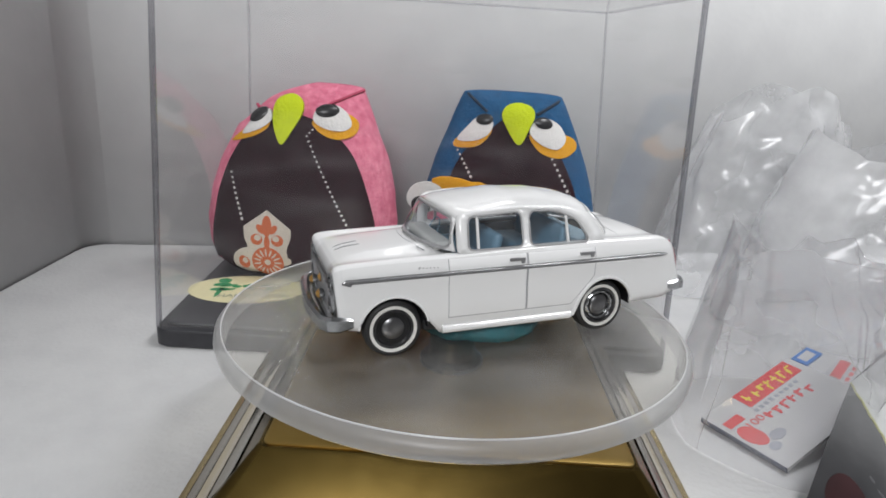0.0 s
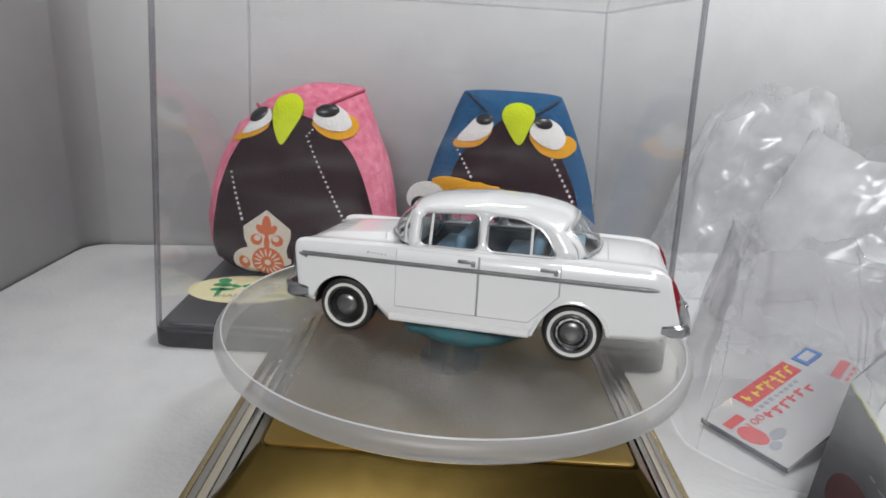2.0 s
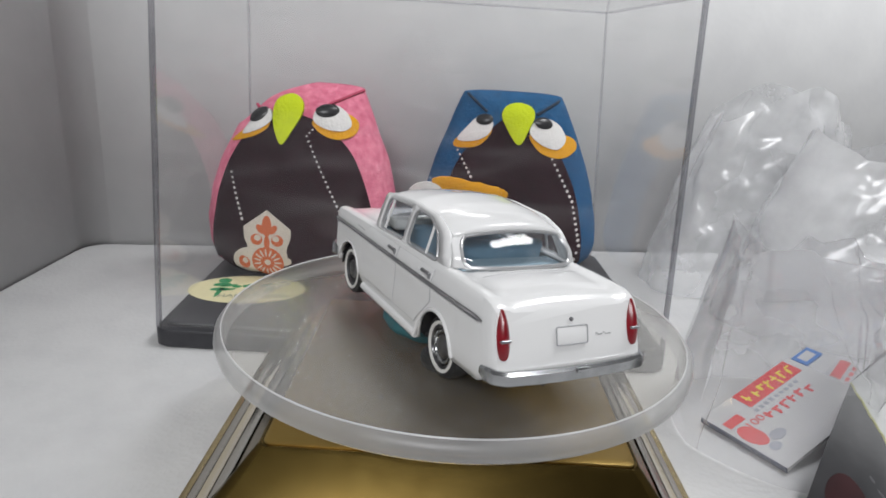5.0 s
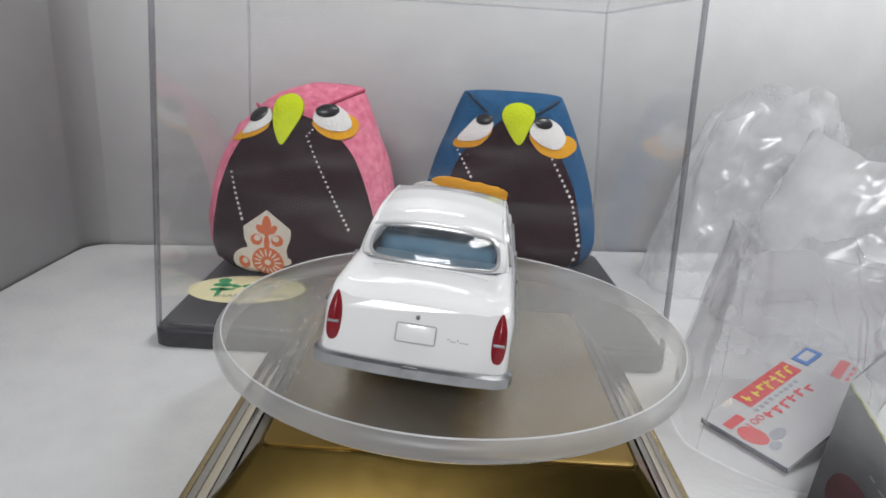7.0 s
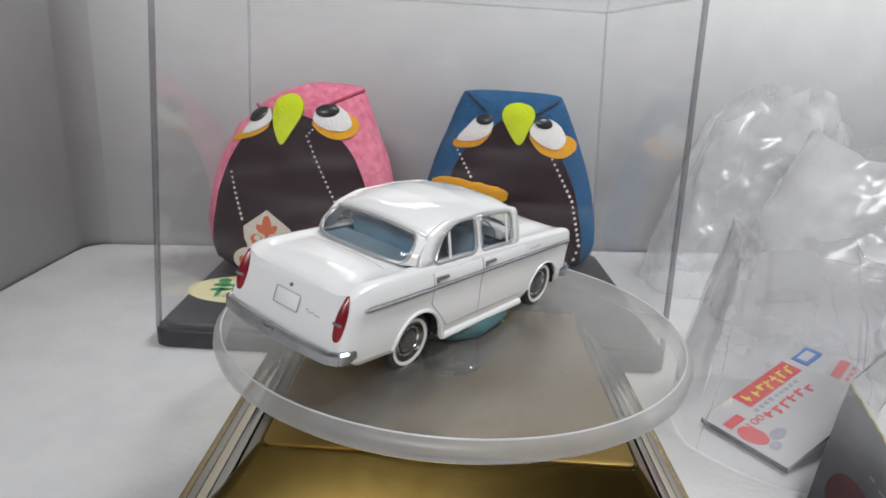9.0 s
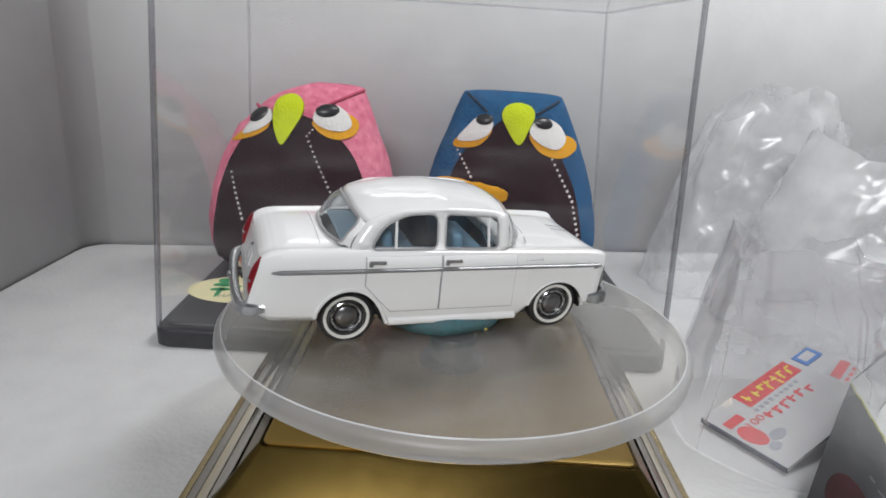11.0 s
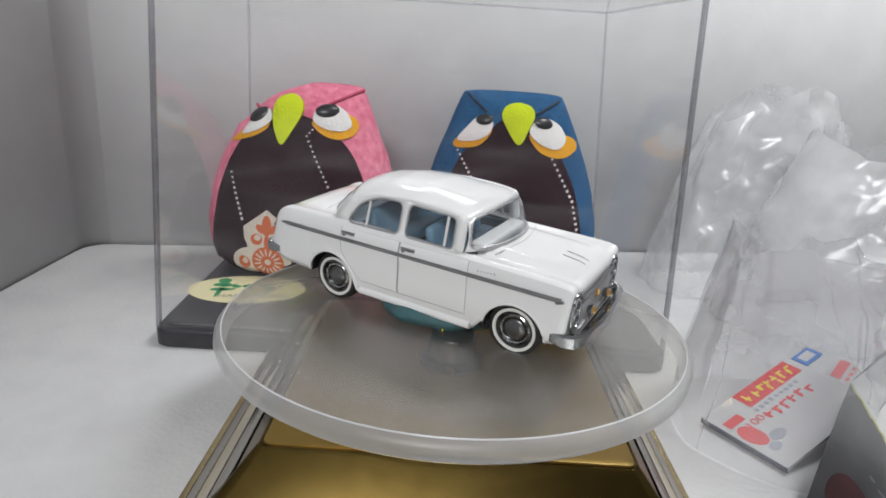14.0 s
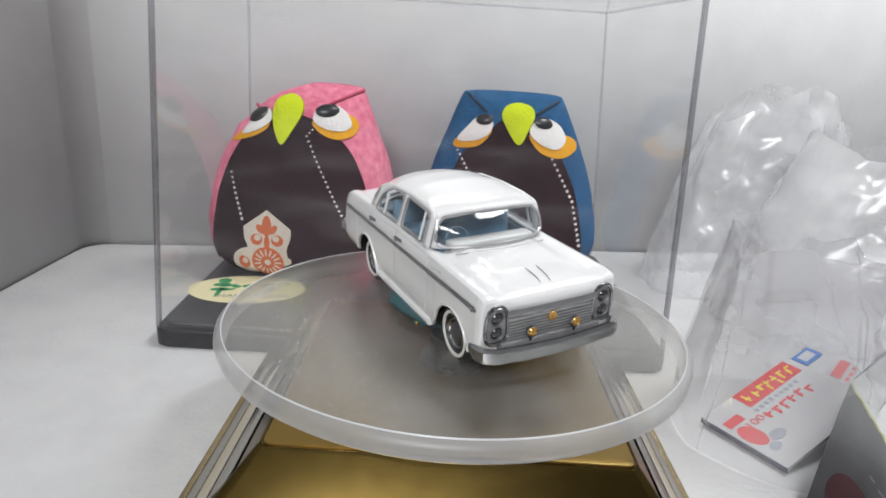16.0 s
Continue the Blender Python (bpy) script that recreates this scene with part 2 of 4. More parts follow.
def sheet(fn, nu, nv, bm=None, skip=None):
    """A grid of fn(u, v), u and v from 0 to 1."""
    b2 = bmesh.new()
    vs = [[b2.verts.new(fn(i / nu, j / nv)) for j in range(nv + 1)] for i in range(nu + 1)]
    for i in range(nu):
        for j in range(nv):
            if not skip or not skip((i + 0.5) / nu, (j + 0.5) / nv):
                b2.faces.new((vs[i][j], vs[i + 1][j], vs[i + 1][j + 1], vs[i][j + 1]))
    bmesh.ops.remove_doubles(b2, verts=b2.verts, dist=1e-4)
    return join(bm, b2)


def lens_patch(outline, lift, surface, rings=5, mat=0, bm=None, puff=0.0):
    """A flat felt or printed shape, star-shaped round its middle, laid on a surface."""
    b2 = bmesh.new()
    cx = sum(p[0] for p in outline) / len(outline)
    cz = sum(p[1] for p in outline) / len(outline)
    mid = b2.verts.new(surface(cx, cz, lift + puff))
    prev = None
    for k in range(1, rings + 1):
        f = k / rings
        ring = [b2.verts.new(surface(cx + (x - cx) * f, cz + (z - cz) * f, lift + puff * (1 - f * f))) for x, z in outline]
        for i in range(len(ring)):
            j = (i + 1) % len(ring)
            b2.faces.new((mid, ring[i], ring[j]) if prev is None else (prev[i], ring[i], ring[j], prev[j]))
        prev = ring
    low = [b2.verts.new(surface(x, z, -0.25)) for x, z in outline]
    for i in range(len(low)):
        j = (i + 1) % len(low)
        b2.faces.new((prev[i], low[i], low[j], prev[j]))
    for f in b2.faces:
        f.material_index = mat
    return join(bm, b2)


def oval(cx, cz, rx, rz, turn=0.0, power=2.0, point=0.0, n=36):
    """An oval; power squares it, point narrows its lower end."""
    out = []
    c, s = math.cos(radians(turn)), math.sin(radians(turn))
    for k in range(n):
        a = 2 * math.pi * k / n
        u = math.copysign(abs(math.cos(a)) ** (2 / power), math.cos(a))
        v = math.copysign(abs(math.sin(a)) ** (2 / power), math.sin(a))
        u *= 1 - point * (0.5 - 0.5 * v)
        out.append((cx + rx * u * c - rz * v * s, cz + rx * u * s + rz * v * c))
    return out


def smooth_outline(points, n=5):
    """A closed soft curve through a few corner points."""
    out = []
    m = len(points)
    for i in range(m):
        p = [Vector(points[(i + k - 1) % m]) for k in range(4)]
        for k in range(n):
            t = k / n
            q = (p[1] * 2 + (p[2] - p[0]) * t + (p[0] * 2 - p[1] * 5 + p[2] * 4 - p[3]) * t * t + (p[1] * 3 - p[0] - p[2] * 3 + p[3]) * t ** 3) / 2
            out.append((q.x, q.y))
    return out


def lettering(words, size, depth=0.02):
    """Built-in font as a mesh in millimetres, lying in x and y, middle at the origin."""
    cu = bpy.data.curves.new("words", "FONT")
    cu.body, cu.size, cu.align_x, cu.align_y, cu.extrude = words, size, "CENTER", "CENTER", depth
    ob = bpy.data.objects.new("words", cu)
    me = bpy.data.meshes.new_from_object(ob)
    bm = bmesh.new()
    bm.from_mesh(me)
    bpy.data.objects.remove(ob)
    bpy.data.meshes.remove(me)
    return bm


# ---- foam board corner: floor and walls ----
FLOOR_Z = -35.0
LEFT_X = -139.0


def back_y(x):
    return 136.5 + 0.158 * x


def build_setting():
    # foam slab with a slanting back edge
    bm = bmesh.new()
    edge = [(LEFT_X, -150), (300, -150), (300, back_y(300)), (LEFT_X, back_y(LEFT_X))]
    edge = rounded(edge, 9)
    rings = []
    for z, g in ((-20, 0), (-1.2, 0), (-0.3, -0.4), (0, -1.2)):
        mid = Vector((80, 20))
        rings.append([bm.verts.new((x + g * (1 if x > mid.x else -1), y + g * (1 if y > mid.y else -1), FLOOR_Z + z)) for x, y in edge])
    n = len(edge)
    for a, b in zip(rings, rings[1:]):
        for k in range(n):
            bm.faces.new((a[k], a[(k + 1) % n], b[(k + 1) % n], b[k]))
    bm.faces.new(rings[-1])
    bm.faces.new(rings[0])
    ob = link_mesh("floor", bm, FOAM)
    tagged(ob, "white foam board laid as a table top", "table top", kind="structure")
    ob = link_mesh("desk", box(64, -330, FLOOR_Z - 24, 1400, 1060, 8), DESK)
    tagged(ob, "plain grey desk under the foam board", "desk", kind="structure")
    # one bent board: tall at the side, bent round the corner, low along the back
    turn_r = 9.0
    cx, cy = LEFT_X + turn_r, back_y(LEFT_X + turn_r) - turn_r
    # Extra height added out of view blocks the lamp and shades the left.
    sweep = [(LEFT_X, -184 + 27 * k, 300) for k in range(10)]
    sweep += [(cx - turn_r * math.cos(radians(a)), cy + turn_r * math.sin(radians(a)), 300 - 2 * a) for a in range(0, 91, 6)]
    sweep += [(x, back_y(x) + 0.3, 112) for x in range(-100, 321, 20)]
    bm = bmesh.new()
    low = [bm.verts.new((x, y, -59)) for x, y, top in sweep]
    high = [bm.verts.new((x, y, top)) for x, y, top in sweep]
    for k in range(len(sweep) - 1):
        bm.faces.new((low[k], low[k + 1], high[k + 1], high[k]))
    ob = link_mesh("wall_back", bm, WALL)
    thick(ob, 4, 1.0)
    tagged(ob, "pale plain board bent round behind the table top", "wall", kind="structure")
    ob = link_mesh("wall_far", box(64, 900, 500, 1400, 20, 1200), ROOM)
    tagged(ob, "unseen dark wall added to dim reflections beyond the boards", "wall", kind="structure")
    # Out of view behind the camera; added dark so metal mirrors less light.
    ob = link_mesh("wall_front", box(64, -860, 500, 1400, 20, 1200), ROOM)
    tagged(ob, "unseen dark wall added to dim reflections", "wall", kind="structure")


# ---- turntable ----
DISC_Z, DISC_R = -4.25, 43.6
SPIN_START, SPIN_RATE = 20.93, -16.366


def build_turntable():
    base = root("turntable", 0, -3.4, FLOOR_Z, "gold turntable base with sloping polished sides under a clear disc", "turntable")
    hb, ht, h = 46.6, 29.1, 21.0

    def ring(half, z, r, n=5):
        out = []
        for sx, sy, a0 in ((1, 1, 0), (-1, 1, 90), (-1, -1, 180), (1, -1, 270)):
            for k in range(n + 1):
                a = radians(a0 + 90 * k / n)
                out.append((sx * (half - r) + r * math.cos(a), sy * (half - r) + r * math.sin(a), z))
        return out

    def skirt(levels, cap=True):
        bm = bmesh.new()
        rings = [[bm.verts.new(p) for p in ring(*lv)] for lv in levels]
        n = len(rings[0])
        for a, b in zip(rings, rings[1:]):
            for k in range(n):
                bm.faces.new((a[k], a[(k + 1) % n], b[(k + 1) % n], b[k]))
        if cap:
            bm.faces.new(rings[-1])
            bm.faces.new(rings[0])
        return bm
    part("foot_flange", skirt([(hb + 0.4, 0, 3.0), (hb + 0.6, 0.5, 3.0), (hb + 0.3, 1.2, 3.0), (hb - 0.8, 1.4, 2.6)]), GOLDGLOSS, base, "thin polished gold edge")
    part("skirt", skirt([(hb - 0.9, 1.3, 2.6), (ht + 0.5, h - 0.5, 1.4), (ht, h, 1.3)]), GOLD, base, "satin gold sloping sides")
    # Pale and gold bands paint the reflections that streak the polished sides.
    for sx in (-1, 1):
        for f0, f1, mat, words in ((0.10, 0.34, PALEREFLECTION, "pale band painted as a reflection on the side"), (0.36, 0.60, GOLDGLOSS, "gold band painted as a reflection on the side"), (0.63, 0.84, PALEREFLECTION, "pale band painted as a reflection on the side")):
            def reflection_band(u, v):
                f = f0 + (f1 - f0) * v
                half = (hb - 0.9) + (ht + 0.5 - hb + 0.9) * f
                y = (u * 2 - 1) * (half - 2.2)
                dip = 0.25 * math.sin(math.pi * v)
                return (sx * (half + 0.22 - dip), y, 1.3 + (h - 1.8) * f + 0.18 - dip * 0.5)
            part("strip", sheet(reflection_band, 10, 6), mat, base, words)
    part("top_plate", skirt([(ht - 0.6, h - 0.1, 1.2), (ht - 0.6, h + 0.25, 1.2), (ht - 0.9, h + 0.4, 1.2)]), GOLDTOP, base, "satin gold flat top plate")
    spindle = lathe([(6.2, 0), (6.2, 0.9), (5.6, 1.4), (4.6, 1.6), (4.5, 2.2), (4.5, 5.6), (4.2, 6.0), (0.0, 6.0)], 40, centre=(0.1, 1.4, h + 0.4))
    part("spindle", spindle, DARKCHROME, base, "dark chromed spindle with a round collar")

    disc = root("turntable_disc", 0, 0, DISC_Z, "clear acrylic turntable disc with a frosted rim", "turntable disc")
    face = lathe([(0, 0.0), (20, 0.0), (DISC_R - 0.9, 0.0), (DISC_R - 0.45, -0.12)], 96)
    under = lathe([(0, -3.7), (20, -3.7), (DISC_R - 1.2, -3.7)], 96)
    a = part("face", face, DISCFACE, disc, "clear glossy top face")
    b = part("underside", under, DISCFACE, disc, "clear underside")
    rim = lathe([(DISC_R - 0.45, -0.12), (DISC_R + 0.2, -0.5), (DISC_R + 0.7, -1.3), (DISC_R + 0.8, -2.2), (DISC_R + 0.6, -3.0), (DISC_R - 0.1, -3.6), (DISC_R - 1.2, -3.75)], 128)
    for f in [f for f in rim.faces if len(f.verts) > 4]:
        rim.faces.remove(f)
    c = part("rim", rim, DISCRIM, disc, "frosted rounded rim")
    lip = tube([((DISC_R - 0.5) * math.cos(2 * math.pi * k / 128), (DISC_R - 0.5) * math.sin(2 * math.pi * k / 128), -0.08) for k in range(128)], 0.16, True, 6)
    part("edge_line", lip, LIPGLINT, disc, "thin white line painted as the highlight on the rim's lip")
    rng = random.Random(5)
    for k in range(9):
        r, an = rng.uniform(13, 36), rng.uniform(0, 6.28)
        part("speck", box(r * math.cos(an), r * math.sin(an), 0.1, rng.uniform(0.2, 0.7), rng.uniform(0.15, 0.35), 0.15, 0.04, 1, turn=(0, 0, rng.uniform(0, 90))), GREYPRINT, disc)
    putty = root("adhesive_putty", 0, 0, DISC_Z, "teal lump of adhesive putty pressed under the toy car", "putty")

    def lump(u, v):
        a = 2 * math.pi * u
        wob = 1 + 0.10 * noise.noise((3 * math.cos(a), 3 * math.sin(a), 0.3)) + 0.03 * noise.noise((11 * math.cos(a), 11 * math.sin(a), v * 3))
        r = (12.0 * min(1.0, v * 4) if v < 0.25 else 12.0 + 0.9 * math.sin((v - 0.25) / 0.5 * math.pi) if v < 0.75 else 12.0 * (1 - v) * 4) * wob
        z = 0.02 if v < 0.25 else 0.02 + (v - 0.25) / 0.5 * 3.1 if v < 0.75 else 3.12
        return (2.6 + 1.05 * r * math.cos(a), -2.2 + r * math.sin(a), z + 0.08 * noise.noise((r * math.cos(a), r * math.sin(a), 1)) * (v > 0.5))
    bm = sheet(lump, 72, 16)
    part("lump", bm, PUTTY, putty)
    for k in range(7):
        an = rng.uniform(0, 6.28)
        x, y = 2.6 + 13.0 * math.cos(an), -2.2 + 12.6 * math.sin(an)
        part("crumb", box(x, y, 0.35, rng.uniform(0.3, 1.0), 0.3, 0.4, 0.08, 1, turn=(0, 30, rng.uniform(0, 180))), YELLOWINK if k % 3 == 0 else PUTTY, putty)
    return disc, putty


# ---- toy car, nose towards -x, origin between the hubs ----
SX = (-28.4, -28.15, -27.8, -27.1, -25.5, -22, -16, -11, 0, 12, 20, 26, 30.4, 32.5, 33.5, 34.2, 34.7)
Y_MID = (12.4, 12.7, 12.85, 13.0, 13.05, 13.05, 13.05, 13.05, 13.1, 13.1, 13.1, 13.05, 12.95, 12.85, 12.7, 12.5, 12.2)
Z_SH = (10.2, 10.7, 10.95, 11.15, 11.3, 11.4, 11.5, 11.6, 11.9, 12.1, 12.1, 12.05, 12.0, 11.85, 11.6, 11.2, 10.7)
Z_CEN = (9.1, 10.0, 10.5, 11.0, 11.6, 12.15, 12.6, 12.9, 12.6, 12.6, 12.9, 12.95, 12.75, 12.35, 11.95, 11.4, 10.6)


def key(x, table):
    return float(np.interp(x, SX, table))


def side_y(x, z):
    y = key(x, Y_MID)
    if z < 3:
        y -= 0.95 * ((3 - z) / 4.2) ** 2
    if z > 8.6:
        y -= 0.075 * (z - 8.6) ** 2
    y -= 0.16 * math.exp(-((z - 6.5) / 1.6) ** 2) * (1 if -13 < x < 26 else 0.4)
    return y


def bottom_z(x):
    base = float(np.interp(x, (-29, -25.6, -13, -12, 13, 14, 26, 31, 33, 35), (1.6, 1.0, -1.2, -1.3, -1.3, -1.2, 0.5, 0.8, 2.2, 3.2)))
    for cx, r in ((-19.2, 5.75), (19.85, 5.5)):
        d = x - cx
        if abs(d) < r:
            base = max(base, math.sqrt(r * r - d * d) + 0.1)
    base = max(base, min(2.6, 2.6 - (x + 14.4) * 1.25) if -14.5 < x < -11.2 else -9)
    base = max(base, min(2.8, 2.8 - (15.2 - x) * 1.9) if 13.0 < x < 15.2 else -9)
    return base


def lean(x, z):
    """The tail slopes back towards its foot, the nose a little forward at the top."""
    t = min(1.0, max(0.0, (x - 26) / 7.5))
    f = min(1.0, max(0.0, (-25.5 - x) / 3.5))
    return x + t * (8.5 - z) * 0.30 - f * (z - 6) * 0.10


def section(x):
    zb, zs, ym, zc = bottom_z(x), key(x, Z_SH), key(x, Y_MID), key(x, Z_CEN)
    pts = []
    for k in range(13):
        z = zb + (zs - zb) * k / 12
        pts.append((side_y(x, z), z))
    ys = pts[-1][0]
    hood = 1.0 if x < -12 else 0.0
    pts += [(ys - 0.35, zs + 0.28), (ys - 0.9, zs + 0.42), (ys - 1.7, zs + 0.38)]
    valley = zs + 0.05 * (1 - hood) + hood * 0.0
    inner = ys - 1.7
    for f, lift in ((0.86, 0.15), (0.70, 0.35), (0.58, 0.88), (0.5, 0.97), (0.34, 0.985), (0.17, 1.0), (0.0, 1.0)):
        if not hood:
            lift = 1 - (f / 0.9) ** 2.2 if f < 0.9 else 0
        pts.append((inner * f / 0.93 if f < 0.93 else inner, valley + (zc - valley) * lift))
    return pts


def station_list():
    xs = set(np.linspace(-28.4, 34.7, 90).round(3))
    for cx, r in ((-19.2, 5.75), (19.85, 5.5)):
        xs |= {round(cx + r * math.sin(radians(a)), 3) for a in range(-90, 91, 9)}
    xs |= {-28.28, -28.15, -27.98, -27.8, -27.55, -27.3, -27.1, 32.5, 33.0, 33.5, 33.8, -14.45, -11.2, 13.0, 15.2, 34.2, 34.5}
    return sorted(xs)


def rounded(points, r, n=4):
    """Rounds the corners of a closed outline."""
    out = []
    m = len(points)
    for i, p in enumerate(points):
        p, a, b = Vector(p), Vector(points[i - 1]), Vector(points[(i + 1) % m])
        ra = min(r, (a - p).length * 0.45)
        rb = min(r, (b - p).length * 0.45)
        s, e = p + (a - p).normalized() * ra, p + (b - p).normalized() * rb
        for k in range(n + 1):
            t = k / n
            out.append((s * (1 - t) ** 2 + p * 2 * t * (1 - t) + e * t * t)[:])
    return out


def house_y(z):
    return 11.75 - 0.205 * (z - 12.2) - 0.012 * (z - 12.2) ** 2


FRONT_WINDOW = rounded([(-6.3, 12.4), (-6.1, 17.75), (3.55, 18.2), (3.7, 12.4)], 1.1)
REAR_WINDOW = rounded([(5.0, 12.4), (5.0, 18.2), (10.2, 18.05), (14.2, 16.4), (16.7, 12.45)], 1.5)
HOUSE = rounded([(-8.3, 11.9), (-8.1, 18.2), (-4, 18.9), (3, 19.15), (12.8, 18.6), (17.0, 17.1), (19.5, 13.6), (19.9, 11.9)], 1.0, 3)


def roof_point(u, v):
    """u from the front edge to the rear edge, v from -1 to 1 across."""
    xf, xr = -9.2 + 1.1 * abs(v) ** 2.5, 18.9 - 1.9 * abs(v) ** 3
    x = xf + (xr - xf) * u
    zc = float(np.interp(u, (0, 0.06, 0.2, 0.45, 0.7, 0.88, 0.96, 1), (18.5, 19.2, 19.85, 20.6, 20.35, 19.6, 18.9, 18.1)))
    ze = float(np.interp(u, (0, 0.1, 0.45, 0.75, 0.92, 1), (17.7, 18.5, 18.9, 18.4, 17.3, 16.5)))
    hw = float(np.interp(u, (0, 0.1, 0.5, 0.8, 1), (10.2, 10.35, 10.4, 10.4, 10.5)))
    return (x, hw * v, ze + (zc - ze) * (1 - abs(v) ** 2.5))


def screen_point(u, v):
    """Front screen: u up from the scuttle, v across."""
    top = Vector(roof_point(0, v)) + Vector((0.1, 0, -0.25))
    low = Vector((-13.4 + 5.0 * abs(v) ** 2.6, 11.35 * v, 12.9 - 0.6 * v * v))
    p = low.lerp(top, u)
    p.x -= 0.9 * math.sin(math.pi * u) * (1 - 0.3 * abs(v))
    p.y *= 1 + 0.02 * math.sin(math.pi * u)
    return p


def rear_point(u, v):
    top = Vector(roof_point(1, v)) + Vector((-0.1, 0, -0.25))
    low = Vector((23.4 - 3.6 * abs(v) ** 2.6, 11.0 * v, 12.95 - 0.5 * v * v))
    p = low.lerp(top, u)
    p.x += 0.9 * math.sin(math.pi * u)
    p.y *= 1 + 0.02 * math.sin(math.pi * u)
    return p


def border(fn, n=28, lo=0.0, hi=1.0):
    pts = [fn(0.0, -1 + 2 * k / n) for k in range(n + 1)]
    pts += [fn(k / 8, 1) for k in range(1, 8)]
    pts += [fn(1.0, 1 - 2 * k / n) for k in range(n + 1)]
    pts += [fn(1 - k / 8, -1) for k in range(1, 8)]
    return pts


def side_patch(x0, x1, z0, z1, lift, nx=16, nz=10, cut=None, sgn=1):
    def fn(u, v):
        z = z0 + (z1 - z0) * v
        a, b = x0, x1
        if cut:
            b = min(x1, cut(z))
        x = a + (b - a) * u
        edge = u in (0.0, 1.0) or v in (0.0, 1.0)
        return (lean(x, z), sgn * (side_y(x, z) + (lift if not edge else -0.1)), z)

    def squeezed(u, v):
        # a narrow turned-in border all round
        q = lambda t: 0.0 if t == 0 else 1.0 if t == 1 else 0.006 + 0.988 * (t * 1.2 - 0.1) if 0.09 < t < 0.91 else (0.006 if t < 0.5 else 0.994)
        return fn(q(u), q(v))
    return sheet(squeezed, nx, nz)


def build_wheel(car, x, sgn):
    w = new("wheel")
    w.parent = car
    w.empty_display_size = 0.002
    w.location = (x * MM, sgn * (10.6 if x < 0 else 10.0) * MM, (0.65 + 0.4 * sgn if x < 0 else 0.0) * MM)
    o = sgn
    part("tyre", lathe([(3.2, 1.1 * o), (3.5, 1.55 * o), (4.3, 1.62 * o), (4.75, 1.3 * o), (4.95, 0.5 * o), (4.95, -0.7 * o), (4.75, -1.4 * o), (3.8, -1.7 * o), (0.0, -1.7 * o)], 48, "y"), TYRE, w, "black rubber tyre")
    part("whitewall", lathe([(3.42, 1.4 * o), (3.46, 1.68 * o), (3.7, 1.74 * o), (3.96, 1.7 * o), (4.02, 1.45 * o)], 48, "y", closed=True), WHITEWALL, w, "white sidewall ring")
    part("rim", lathe([(0.0, 0.7 * o), (2.3, 0.7 * o), (2.75, 1.0 * o), (3.05, 1.5 * o), (3.3, 1.52 * o), (3.4, 1.1 * o)], 48, "y"), DARKCHROME, w, "dark chromed wheel rim")
    if x > 0 or sgn > 0:
        part("trim_ring", lathe([(2.1, 1.05 * o), (2.3, 1.35 * o), (2.6, 1.4 * o), (2.85, 1.2 * o), (2.9, 0.9 * o)], 40, "y", closed=True), CHROME, w, "bright chrome trim ring")
        for k in range(12):
            a = 2 * math.pi * k / 12
            part("slot", box(2.55 * math.cos(a), 1.36 * o, 2.55 * math.sin(a), 0.22, 0.14, 0.3, turn=(0, -math.degrees(a), 0)), BLACK, w)
    part("hubcap", lathe([(0.0, 1.62 * o), (0.9, 1.58 * o), (1.5, 1.46 * o), (1.85, 1.2 * o), (2.0, 0.7 * o)], 36, "y"), HUBGREY, w, "domed grey metal hubcap")
    return w


